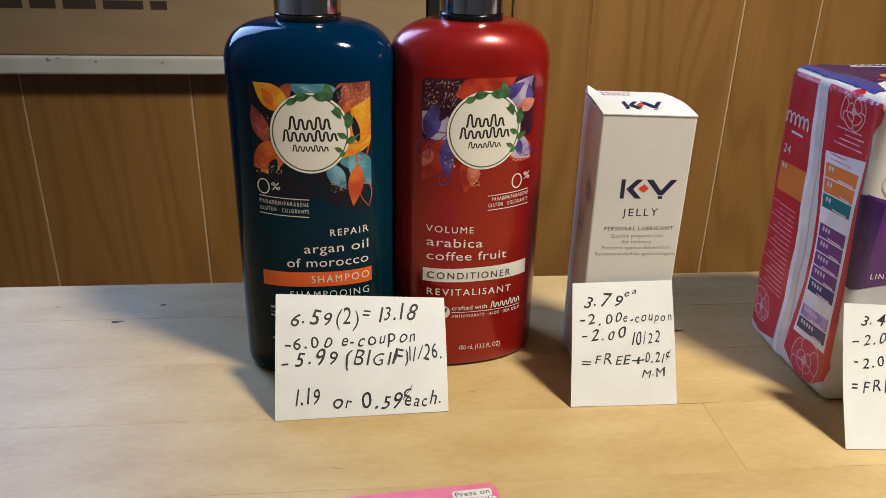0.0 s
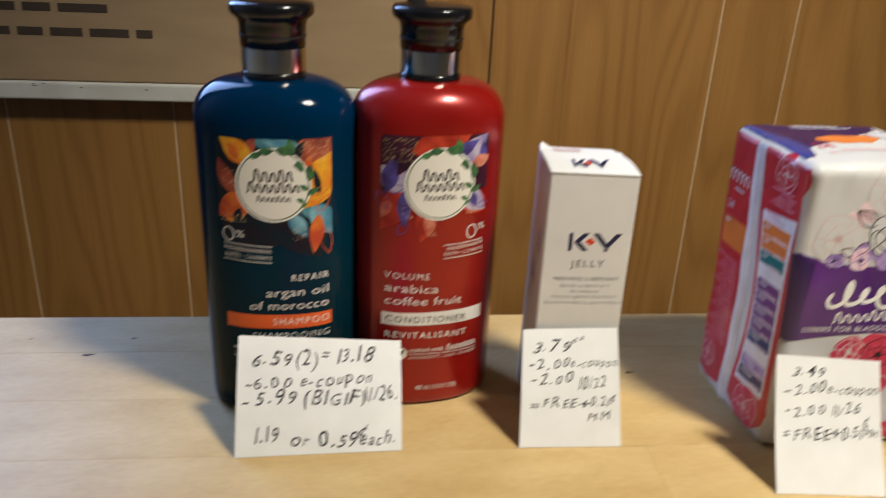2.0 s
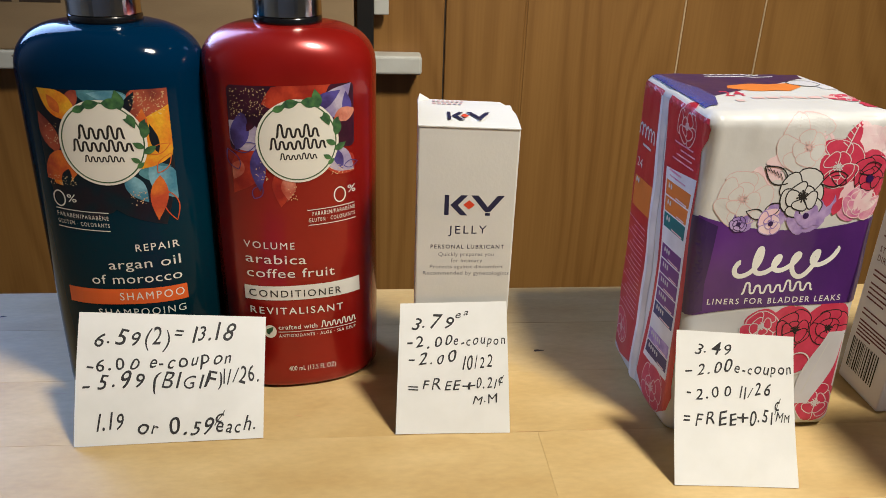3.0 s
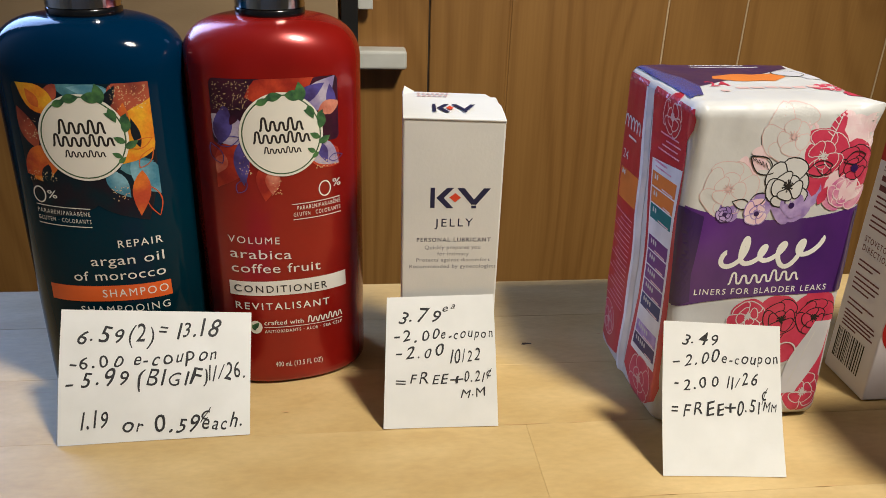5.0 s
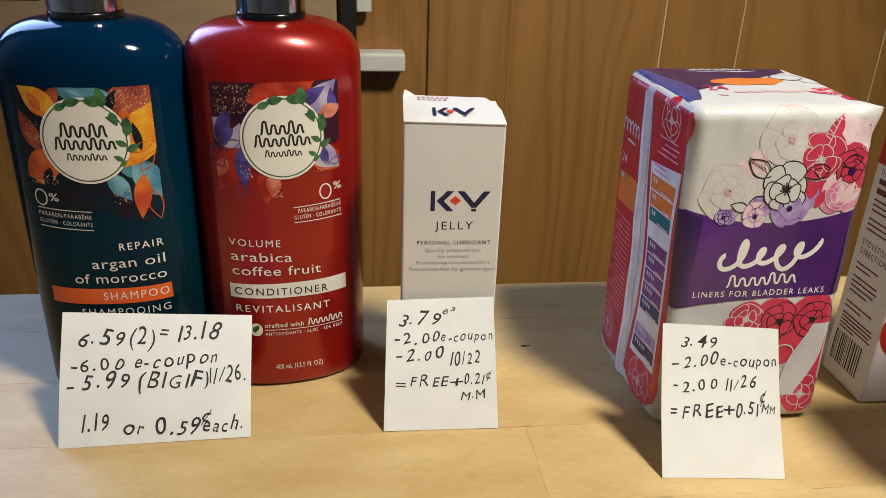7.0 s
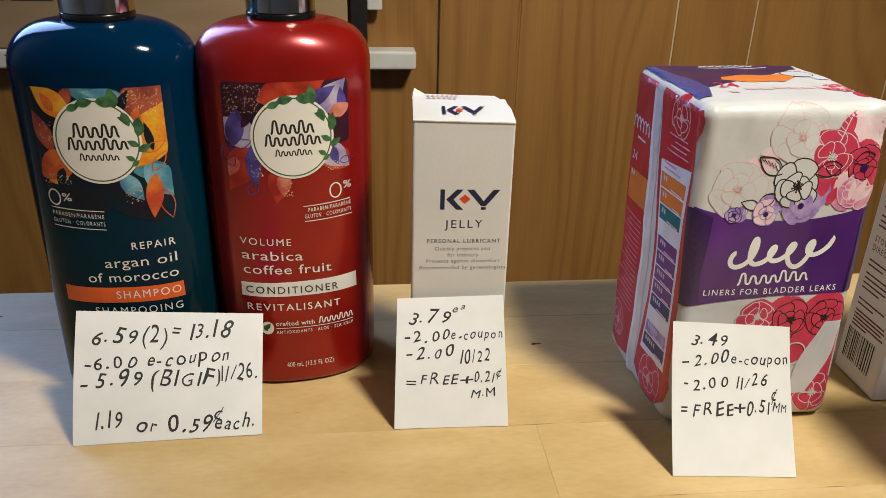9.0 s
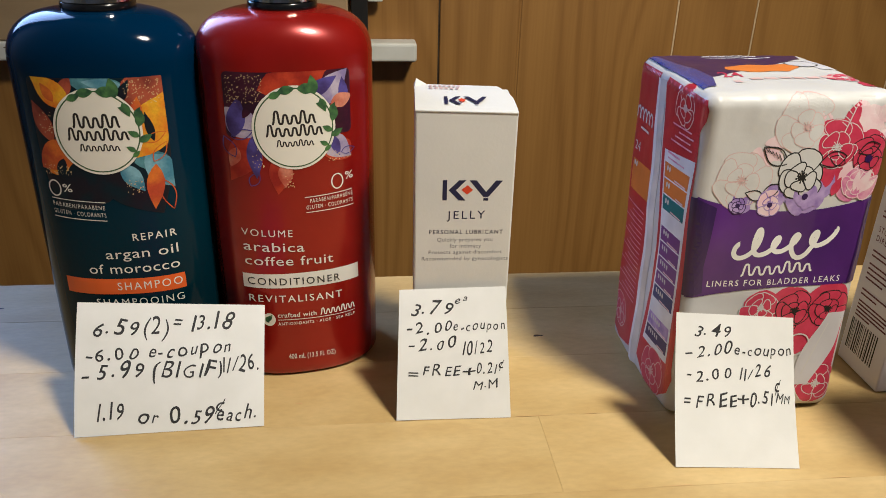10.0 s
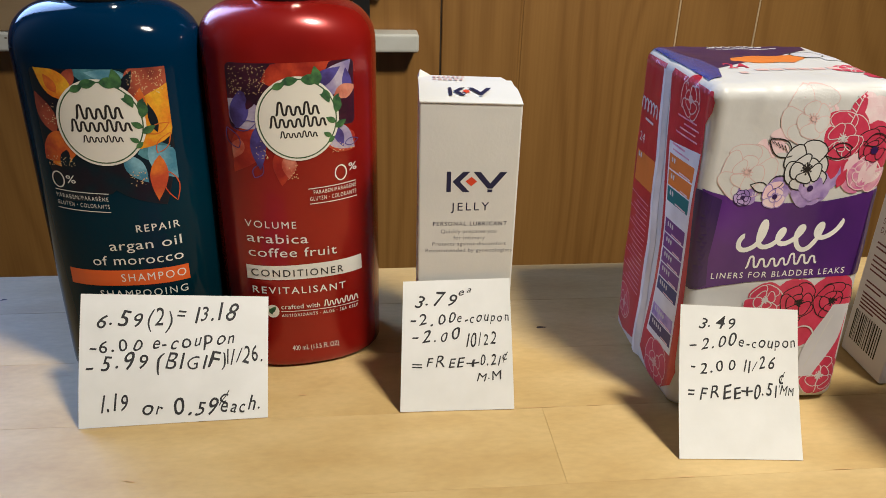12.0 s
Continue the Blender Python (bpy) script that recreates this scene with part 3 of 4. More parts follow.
RA = (-26.5, 22.5, 138.0)
bottle_art(conditioner, [
    ("art_ground", "art_plum", [rounded(-26.5, 112, 22.5, 138, 2.0)]),
    ("art_leaf", "art_red", art(*RA, leaf(-14, 131, 26, 13, 18), leaf(-14, 116, 26, 13, 240), leaf(8, 108, 20, 10, -15), leaf(0, 130, 18, 8, 40), leaf(-6, 106, 18, 9, 262))),
    ("art_leaf", "art_lilac", art(*RA, leaf(7, 124, 20, 10, 44), leaf(-15, 113, 17, 12, 140), leaf(10, 112, 16, 10, -40))),
    ("art_leaf", "art_violet", art(*RA, leaf(4, 128, 15, 6, 30), leaf(20, 124, 11, 4, 95), leaf(-17, 113, 18, 6, -88), leaf(-24, 112, 17, 7, 80), leaf(14, 112, 10, 4, -70))),
    ("art_leaf", "art_salmon", art(*RA, leaf(14, 124, 10, 6, 20), leaf(-5, 102, 11, 6, 268), leaf(-23, 108, 9, 5, 250))),
    ("art_leaf", "art_plum", art(*RA, leaf(-12, 128, 14, 6, 170), leaf(12, 120, 10, 4, 10), leaf(-20, 120, 8, 3, 60))),
    ("gold_dot", "art_cream", dots(-26, 126, -12, 137, 130, 0.2, 7) + dots(12, 101, 22, 105, 40, 0.22, 8) + dots(-18, 100, -13, 108, 24, 0.22, 9) + dots(-6, 91, -2, 97, 22, 0.22, 10)),
    ("leaf_outline", "art_violet", [leaf_outline(-25, 112, 9, 4, 20, 0.35), leaf_outline(-24, 104, 9, 4.4, 115, 0.35), leaf_outline(-19, 92, 7, 4, 60, 0.35), leaf_outline(18, 104, 6, 3, 10, 0.35)]),
])
badge(conditioner, -0.6, 115.8, 16.4, 31)
decal("lettering", mms([ring(15.8, 91.8, 2.4, 0.55, 30, 3.2), word("%", 19.2, 92.0, 22.8, 3.2, bold=0.01), rect(1.9, 86.0, 22.2, 86.35, 0.9), rect(2.2, 79.3, 22.7, 79.65, 0.6),
                        word("PARABEN/PARABÈNE", 4.0, 83.6, 22.4, 1.75, 0.8), word("GLUTEN · COLORANTS", 2.4, 80.8, 22.4, 1.75, 0.6),
                        word("VOLUME", -24.5, 70.0, -4.0, 3.1, -1.0, 0.02), word("arabica", -24.2, 63.2, 0.6, 4.2, -1.4), word("coffee fruit", -24.1, 56.4, 12.7, 4.2, -1.2)]),
      M[W], conditioner, bottle_lay, 0.00030, label="white lettering")
decal("name_strip", [mm(poly((-25.5, 45.3), (24.2, 44.5), (24.0, 51.8), (-25.5, 51.9)))], M[W], conditioner, bottle_lay, 0.00025, seg=0.0035, label="white strip")
decal("lettering", mms([word("CONDITIONER", -23.8, 47.0, 15.4, 3.3, -1.3, 0.025)]), M[K_], conditioner, bottle_lay, 0.00034)
decal("lettering", mms([word("REVITALISANT", -23.8, 38.6, 16.1, 3.3, -1.3, 0.02), word("crafted with", -12.6, 30.6, 4.2, 2.2, -0.4, 0.01), squiggle(6.0, 30.2, 22.0, 3.0, 7, 5, 0.5),
                        rect(-12.7, 29.2, 22.0, 29.5, -0.6), word("ANTIOXIDANTS · ALOE · SEA KELP", -12.6, 26.6, 21.8, 1.5, -0.4, 0.01),
                        word("400 mL (13.5 FL OZ)", -9.0, 9.0, 12.0, 2.5, -0.5, 0.0)]), M[W], conditioner, bottle_lay, 0.00030)
decal("leaf_seal", [mm(disc(-16.2, 29.6, 2.7, 24, 3.2))], M["print_cream"], conditioner, bottle_lay, 0.00030)
decal("leaf_seal", mms([leaf(-17.6, 28.6, 4.4, 2.2, 50), leaf(-16.5, 28.0, 3.2, 1.6, 110)]), M["leaf_green"], conditioner, bottle_lay, 0.00036)


# ---- white carton ----
KW, KD, KH = 0.0400, 0.0355, 0.1255
gel = thing("carton", pose(0.1180, 0.309, TOP + 0.0006, 0, 0, -3), "tall white gel carton with navy print and a lifted flap", "box")
part("body", box(-KW / 2, 0, 0, KW / 2, KD, KH, 0.0007), M["carton"], gel)
bm = bmesh.new()
steps = 10
prof = []
for i in range(steps + 1):
    d = KD * i / steps
    prof.append((d - 0.0003 * (i == 0), KH - 0.0003 * (i == 0) + 0.0002 + 0.0012 * math.sin(math.pi * 0.5 * i / steps)))
for dx0, dx1 in ((-KW / 2, KW / 2),):
    a = [bm.verts.new((dx0, d, z)) for d, z in prof]
    b = [bm.verts.new((dx1 - 0.0055 * max(i / steps - 0.45, 0) ** 1.5 * 2.2, d, z - 0.0006)) for i, (d, z) in enumerate(prof)]
    for i in range(steps):
        bm.faces.new((a[i], b[i], b[i + 1], a[i + 1]))
lip = bmesh.ops.extrude_face_region(bm, geom=bm.faces[:])
for v in [g for g in lip["geom"] if isinstance(g, bmesh.types.BMVert)]:
    v.co.z += 0.0004
part("top_flap", bm, M["carton"], gel, "curved white top flap", smooth=False)
bm = bmesh.new()
tri = [(-KW / 2 - 0.0002, KD - 0.006, KH + 0.001), (-KW / 2 - 0.0002, KD + 0.0004, KH + 0.0015), (-KW / 2 + 0.005, KD + 0.0004, KH + 0.0018), (-KW / 2 + 0.0008, KD, KH + 0.0042)]
vs = [bm.verts.new(p) for p in tri]
for f in ((0, 1, 3), (1, 2, 3), (0, 2, 1), (0, 3, 2)):
    bm.faces.new([vs[i] for i in f])
part("flap_corner", bm, M["carton"], gel)


def gel_lay(u, v, lift):
    return Vector((u, -lift * 0.2, v))


def gel_top(u, v, lift):
    return Vector((u, v, KH + 0.0008 + 0.0012 * math.sin(math.pi * 0.5 * v / KD) + lift * 0.3))


mark = [poly((-8.8, 88.6), (-7.0, 88.6), (-7.0, 97.3), (-8.8, 97.3)), poly((-6.4, 93.0), (-2.2, 97.3), (0.6, 97.3), (-3.4, 93.0), (0.6, 88.6), (-2.2, 88.6)),
        poly((1.9, 97.3), (4.8, 97.3), (8.8, 92.4), (12.6, 97.3), (15.4, 97.3), (9.8, 90.2), (7.8, 90.2)), rect(7.8, 88.6, 9.8, 89.8)]
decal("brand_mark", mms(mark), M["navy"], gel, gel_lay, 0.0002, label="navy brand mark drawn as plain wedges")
decal("brand_mark", mms([poly((1.2, 91.2), (3.5, 93.2), (1.2, 95.2), (-1.2, 93.2))]), M["red_dot"], gel, gel_lay, 0.0003)
decal("lettering", mms([word("JELLY", -6.8, 80.4, 8.8, 3.5, 0.3), word("PERSONAL LUBRICANT", -13.9, 73.6, 16.5, 1.75, 0.4, 0.008)]), M["navy"], gel, gel_lay, 0.0002, label="navy lettering")
decal("lettering", mms([word("Quickly prepares you", -10.6, 70.2, 12.4, 1.7, 0.4), word("for intimacy", -5.3, 67.4, 7.8, 1.7, 0.2), word("Protects against discomfort", -14.0, 64.5, 16.7, 1.6, 0.5),
                        word("Recommended by gynecologists", -16.8, 61.5, 19.3, 1.6, 0.5)]), M["grey_print"], gel, gel_lay, 0.0002, label="small grey lettering")
top_mark = [([(x * 0.72 - 2.0, 6 + (y - 88.6) * 1.15) for x, y in s[0]], s[1]) for s in mark]
decal("brand_mark", mms(top_mark), M["navy"], gel, gel_top, 0.0003)
decal("brand_mark", mms([poly((-1.4, 8.8), (0.4, 11.2), (-1.4, 13.6), (-3.0, 11.2))]), M["red_dot"], gel, gel_top, 0.0004)
M["film_pink"] = mat("film_pink", (0.66, 0.44, 0.42), 0.4)
decal("stamp", mms([rect(-14 + 2.2 * i, 27, -12.6 + 2.2 * i, 29) for i in range(6)] + [rect(-14 + 2.0 * i, 30.5, -12.8 + 2.0 * i, 32.5) for i in range(7)]), M["film_pink"], gel, gel_top, 0.0003)
M["side_print"] = mat("side_print", (0.45, 0.43, 0.60), 0.6)
decal("side_print", mms([rect(14 + 2 * i, 64 + 3 * (i % 2), 15 + 2 * i, 78 - 4 * (i % 3)) for i in range(5)] + [rect(6 + 2 * i, 84, 7 + 2 * i, 92 + 3 * (i % 2)) for i in range(5)]), M["side_print"], gel,
      lambda u, v, lift: Vector((-KW / 2 - lift, u, v)), 0.0002)


# ---- handwritten notes ----
def note(name_label, bl, br, tl, tr, lines, bow=0.0012, curl=0.0):
    """A cut piece of paper that leans on what stands behind it; lines: text, from, to, baseline, height as shares of the sheet."""
    bl, br, tl, tr = (Vector(p) for p in (bl, br, tl, tr))
    width, height = (br - bl).length, (tl - bl).length
    out = (br - bl).cross(tl - bl).normalized()
    base = (bl + br) / 2

    def lay(u, v, lift):
        s, t = u / width, v / height
        p = bl.lerp(br, s).lerp(tl.lerp(tr, s), t)
        return p + out * (lift + bow * math.sin(math.pi * t) * (1 + curl * (0.5 - s)) - 0.0004 * math.sin(math.pi * s)) - base

    ob = thing("note", Matrix.Translation(base), name_label, "note", "handwritten price notes")
    n = 14
    bm = bmesh.new()
    grid = [[bm.verts.new(lay(width * i / n, height * j / n, 0)) for i in range(n + 1)] for j in range(n + 1)]
    for j in range(n):
        for i in range(n):
            bm.faces.new((grid[j][i], grid[j][i + 1], grid[j + 1][i + 1], grid[j + 1][i]))
    back = bmesh.ops.extrude_face_region(bm, geom=bm.faces[:])
    for v in [g for g in back["geom"] if isinstance(g, bmesh.types.BMVert)]:
        v.co -= out * 0.00012
    part("sheet", bm, M["paper"], ob, smooth=False)
    shapes = [penned(s, x0 * width, y * height, x1 * width, h * height, k * 7 + len(s), rise * height) for k, (s, x0, x1, y, h, rise) in enumerate(lines)]
    decal("handwriting", shapes, M["ink"], ob, lay, 0.00005, seg=0.006, label="black pen handwriting")
    return ob


FOOT = TOP + 0.0004
note("white paper note with black pen prices leaning on two bottles", (-0.0400, 0.281, FOOT), (0.0347, 0.2835, FOOT), (-0.0394, 0.3085, 0.7972), (0.0347, 0.3140, 0.7905),
     [("6.59", 0.086, 0.326, 0.747, 0.128, 0.014), ("(2)", 0.349, 0.481, 0.751, 0.144, 0.005), ("=", 0.504, 0.555, 0.799, 0.106, 0), ("13.18", 0.6, 0.838, 0.783, 0.138, 0.011),
      ("-", 0.052, 0.091, 0.548, 0.102, 0), ("6.00", 0.102, 0.328, 0.567, 0.111, 0.002), ("e-coupon", 0.38, 0.815, 0.575, 0.109, 0.034), ("-", 0.034, 0.076, 0.404, 0.111, 0),
      ("5.99", 0.114, 0.358, 0.421, 0.128, 0.021), ("(B1G1F)", 0.402, 0.771, 0.422, 0.127, 0.006), ("11/26.", 0.777, 0.97, 0.45, 0.139, 0.003), ("1.19", 0.115, 0.255, 0.109, 0.141, 0.023),
      ("or", 0.328, 0.438, 0.074, 0.126, -0.005), ("0.59", 0.494, 0.734, 0.047, 0.136, 0.016), ("¢", 0.733, 0.792, 0.157, 0.121, 0), ("each.", 0.744, 0.955, 0.053, 0.116, 0.019)])
note("white paper note with black pen prices leaning on a white carton", (0.0894, 0.2833, FOOT), (0.1379, 0.2823, FOOT), (0.0918, 0.3078, 0.7995), (0.1366, 0.3055, 0.8012),
     [("3.79", 0.111, 0.509, 0.797, 0.111, 0.018), ("ea", 0.519, 0.64, 0.881, 0.061, 0.015), ("-", 0.074, 0.129, 0.663, 0.092, 0), ("2.00", 0.154, 0.494, 0.651, 0.092, 0.019),
      ("e-coupon", 0.504, 0.977, 0.666, 0.085, 0.012), ("-", 0.092, 0.152, 0.53, 0.091, 0), ("2.00", 0.182, 0.53, 0.526, 0.091, 0.022), ("10/22", 0.582, 0.857, 0.481, 0.105, 0.017),
      ("=", 0.097, 0.186, 0.323, 0.089, 0), ("FREE", 0.225, 0.572, 0.33, 0.085, 0.014), ("+", 0.582, 0.7, 0.332, 0.091, 0), ("0.21", 0.71, 0.897, 0.343, 0.087, 0.007),
      ("¢", 0.908, 0.961, 0.384, 0.084, 0), ("M.M", 0.673, 0.895, 0.224, 0.07, 0.01)], bow=0.0006)
note("white paper note with black pen prices leaning on a pad pack", (0.1973, 0.2470, FOOT), (0.2461, 0.2427, FOOT), (0.1995, 0.2745, 0.8044), (0.2452, 0.2690, 0.8035),
     [("3.49", 0.159, 0.473, 0.85, 0.085, 0.013), ("-", 0.083, 0.147, 0.719, 0.083, 0.004), ("2.00", 0.183, 0.487, 0.714, 0.087, 0.026), ("e-coupon", 0.502, 0.977, 0.733, 0.078, 0.012),
      ("-", 0.099, 0.14, 0.563, 0.082, 0.002), ("2.00", 0.176, 0.477, 0.556, 0.086, 0.034), ("11/26", 0.544, 0.81, 0.574, 0.088, 0.025), ("=", 0.075, 0.133, 0.386, 0.088, 0.002),
      ("FREE", 0.174, 0.519, 0.382, 0.092, 0.021), ("+", 0.524, 0.618, 0.4, 0.098, 0.004), ("0.51", 0.628, 0.821, 0.404, 0.095, 0.011), ("¢", 0.832, 0.891, 0.492, 0.093, 0.003),
      ("MM", 0.84, 0.959, 0.423, 0.069, 0.005)], bow=-0.0016)


# ---- soft pad pack ----
PW, PD, PH, PR = 0.0377, 0.0355, 0.1375, 0.0055
M["film"] = mat("film", (0.575, 0.565, 0.55), 0.42, second=(0.53, 0.52, 0.505), scale=30, coat=0.0, spec=0.45, bump=0.5, bump_scale=70)
M["film_crimson"] = mat("film_crimson", (0.52, 0.020, 0.040), 0.34, second=(0.44, 0.014, 0.03), scale=60, coat=0.4, bump=0.25, bump_scale=90)
M["film_violet"] = mat("film_violet", (0.105, 0.022, 0.20), 0.30, second=(0.045, 0.012, 0.10), scale=22, coat=0.4, contrast=(0.3, 0.7), bump=0.2, bump_scale=90)
M["film_dark_violet"] = mat("film_dark_violet", (0.035, 0.012, 0.085), 0.28, coat=0.4, bump=0.2, bump_scale=90)
M["film_rose"] = mat("film_rose", (0.56, 0.05, 0.10), 0.35, second=(0.48, 0.03, 0.07), scale=200)
M["film_blush"] = mat("film_blush", (0.72, 0.40, 0.46), 0.35, second=(0.55, 0.14, 0.30), scale=200)
M["film_lavender"] = mat("film_lavender", (0.45, 0.33, 0.58), 0.35, second=(0.24, 0.15, 0.40), scale=200)
M["film_blush_pale"] = mat("film_blush_pale", (0.74, 0.60, 0.60), 0.35, second=(0.72, 0.48, 0.52), scale=200)
M["film_orange"] = mat("film_orange", (0.70, 0.20, 0.04), 0.4)
M["film_teal"] = mat("film_teal", (0.0, 0.16, 0.17), 0.4)
M["film_navy"] = mat("film_navy", (0.02, 0.03, 0.14), 0.4)
M["film_purple"] = mat("film_purple", (0.15, 0.035, 0.20), 0.4)
M["film_grey"] = mat("film_grey", (0.58, 0.57, 0.60), 0.4)


def pack_skin(x, y, z):
    """A point of the soft block's skin and its normal, from a point near the block (z from its middle)."""
    h = PH / 2
    inner = Vector((max(-PW + PR, min(PW - PR, x)), max(-PD + PR, min(PD - PR, y)), max(-h + PR, min(h - PR, z))))
    n = (Vector((x, y, z)) - inner).normalized()
    p = inner + n * PR
    puff = 0.0011 * n.y ** 2 * max(0, 1 - (x / PW) ** 2) * max(0, 1 - (z / h) ** 2) + 0.0012 * n.x ** 2 * max(0, 1 - (y / PD) ** 2)
    crease = 0.0006 * noise.noise(Vector((x, y, z)) * 30) + 0.0004 * noise.noise(Vector((x * 110, y * 60, z * 40)))
    # wrinkles gather along the top edges, and one folded corner stands out as an ear
    edge = max(0, z / h - 0.72) / 0.28 * (1 - 0.85 * n.z ** 2)
    crease += edge * (0.0011 * noise.noise(Vector((x * 75 + 3, y * 75, z * 22))) + 0.0005 * noise.noise(Vector((x * 190, y * 190, z * 60))))
    ear = max(0, x / PW - 0.78) / 0.22 * max(0, -y / PD - 0.72) / 0.28 * max(0, z / h - 0.84) / 0.16
    p = p + Vector((0.0026, -0.0018, 0.0018)) * min(ear, 1)
    # the soft base spreads forward
    spread = Vector((0, -0.0085 * (0.5 - z / PH), 0))
    return p + n * (puff + crease) + spread, n


def pack_front(u, v, lift):
    dx, dz = max(0, abs(u) - PW + PR), max(0, abs(v - PH / 2) - PH / 2 + PR)
    y = -(PD - PR) - math.sqrt(max(PR * PR - dx * dx - dz * dz, 1e-9))
    p, n = pack_skin(u, y, v - PH / 2)
    return p + n * (0.0001 + lift * 0.16) + Vector((0, 0, PH / 2))


def pack_left(u, v, lift):
    """u: from the front edge backwards."""
    y = -PD + u
    dy, dz = max(0, abs(y) - PD + PR), max(0, abs(v - PH / 2) - PH / 2 + PR)
    x = -(PW - PR) - math.sqrt(max(PR * PR - dy * dy - dz * dz, 1e-9))
    p, n = pack_skin(x, y, v - PH / 2)
    return p + n * (0.0001 + lift * 0.16) + Vector((0, 0, PH / 2))


def pack_top(u, v, lift):
    y = -PD + v
    dx, dy = max(0, abs(u) - PW + PR), max(0, abs(y) - PD + PR)
    z = PH / 2 - PR + math.sqrt(max(PR * PR - dx * dx - dy * dy, 1e-9))
    p, n = pack_skin(u, y, z)
    return p + n * (0.0001 + lift * 0.16) + Vector((0, 0, PH / 2))


pads = thing("pad_pack", pose(0.2399, 0.3225, TOP + 0.0010, 0, 0, 2.0), "soft plastic pad pack in white, crimson and violet with flower print", "package")
bm = bmesh.new()
bmesh.ops.create_cube(bm, size=2)
bmesh.ops.subdivide_edges(bm, edges=bm.edges[:], cuts=85, use_grid_fill=True)
for v in bm.verts:
    # more points towards the rounded edges
    q = Vector([math.sin(c * math.pi / 2) for c in v.co])
    p, n = pack_skin(q.x * PW, q.y * PD, q.z * PH / 2)
    v.co = p + Vector((0, 0, PH / 2))
part("wrapper", bm, M["film"], pads, smooth=True)
bm = bmesh.new()
fin = []
for i in range(15):
    z = 0.004 + (PH - 0.008) * i / 14
    p = pack_left(0.0325 + 0.0055 * ((z - 0.060) / 0.075) ** 2 + 0.0005 * math.sin(i * 1.7), z, 0.0003)
    fin.append((bm.verts.new(p), bm.verts.new(p + Vector((-0.0013, 0.0030 + 0.0006 * math.sin(i), 0))), bm.verts.new(p + Vector((-0.0008, 0.0066, 0)))))
for a, b in zip(fin, fin[1:]):
    bm.faces.new((a[0], b[0], b[1], a[1]))
    bm.faces.new((a[1], b[1], b[2], a[2]))
M["film_seam"] = mat("film_seam", (0.74, 0.74, 0.76), 0.45, second=(0.62, 0.61, 0.63), scale=80, bump=0.2, bump_scale=120)
part("seam_fin", bm, M["film_seam"], pads, "pale folded film seam")
bm = bmesh.new()
vs = [bm.verts.new(p) for p in (pack_top(PW - 0.006, 0.004, 0), pack_top(PW - 0.003, 0.012, 0), pack_front(PW - 0.004, PH - 0.006, 0), Vector((PW - 0.0025, -PD + 0.004, PH - 0.001)))]
for f in ((0, 1, 3), (1, 2, 3), (0, 3, 2), (0, 2, 1)):
    bm.faces.new([vs[i] for i in f])
part("corner_tuft", bm, M["film"], pads)

# front: violet band, flowers and lettering
band = [(-36.2 + 72.4 * i / 24, 56.0 + 4.0 * math.sin(math.pi / 2 * min(1, i / 14))) for i in range(25)]
band += [(36.2 - 72.4 * i / 24, 91.5 + 5.5 * (i / 24 - 0.5) ** 2 * 4 + 1.2 * i / 24) for i in range(25)]
decal("violet_band", [mm(poly(*band))], M["film_violet"], pads, pack_front, 0.0006, seg=0.002, label="glossy violet band")
decal("violet_band", mms([poly((-36.1, 56.4), (-30, 58.3), (-31, 70), (-29, 94.2), (-36.1, 97.4)), poly((32, 60.2), (36.1, 60.2), (36.1, 96.2), (34, 95))]), M["film_dark_violet"], pads, pack_front, 0.0018, seg=0.002)
decal("pale_flower", mms([rose(-13, 112, 6.5), rose(28, 127, 6.5), rose(33, 120, 4.5), rose(-10, 118, 4), rose(24, 131, 3.5)]), M["film_blush_pale"], pads, pack_front, 0.00035)
decal("rose_print", mms([rose(15, 117.5, 10.5, 5, 0.5), leaf(17.5, 123, 13, 6.0, 66), rose(28, 113, 9.5, 6, 0.2), rose(10, 104, 5.5), rose(19, 106, 6.5), rose(32, 103, 6.5)]), M["film_rose"], pads, pack_front, 0.0005, seg=0.002, label="crimson printed flower")
decal("white_flower", mms([rose(3, 106, 10, 6), rose(-8, 107, 5)]), M["film"], pads, pack_front, 0.0007, seg=0.002)
decal("blush_flower", mms([rose(27, 104, 9, 7, 0.4)]), M["film_blush"], pads, pack_front, 0.0008, seg=0.002)
decal("pale_flower", mms([rose(24.5, 106.5, 5.6, 6, 0.1)]), M["film_blush_pale"], pads, pack_front, 0.0009, seg=0.002)
decal("lavender_flower", mms([rose(6, 98, 8.0, 6, 0.9), rose(-8, 97, 5.4, 5), leaf(14, 97, 11, 5, 78), rose(-19, 96.5, 4.2)]), M["film_lavender"], pads, pack_front, 0.0008, seg=0.002)
decal("pale_flower", mms([rose(7, 99, 4.4, 5, 0.3)]), M["film"], pads, pack_front, 0.00095, seg=0.002)
FILM, INK, ROSE, PINK = M["film"], M["print_black"], M["film_rose"], M["film_pink"]
drawn_flower("line_petal", -21, 105, 11, 6, 0.8, FILM, PINK, 0.3, pads, pack_front, 0.0004)
drawn_flower("line_petal", 2, 125, 11.5, 6, 0.2, FILM, PINK, 0.3, pads, pack_front, 0.0004)
drawn_flower("rose_petal", 15.5, 117.5, 9.5, 5, 0.5, ROSE, FILM, 0.32, pads, pack_front, 0.0008)
drawn_flower("rose_petal", 29.5, 112.5, 8.0, 6, 0.2, ROSE, INK, 0.36, pads, pack_front, 0.0009)
drawn_flower("lavender_petal", 6, 98.5, 7.5, 6, 0.9, M["film_lavender"], M["film_lavender"], 0.3, pads, pack_front, 0.0012)
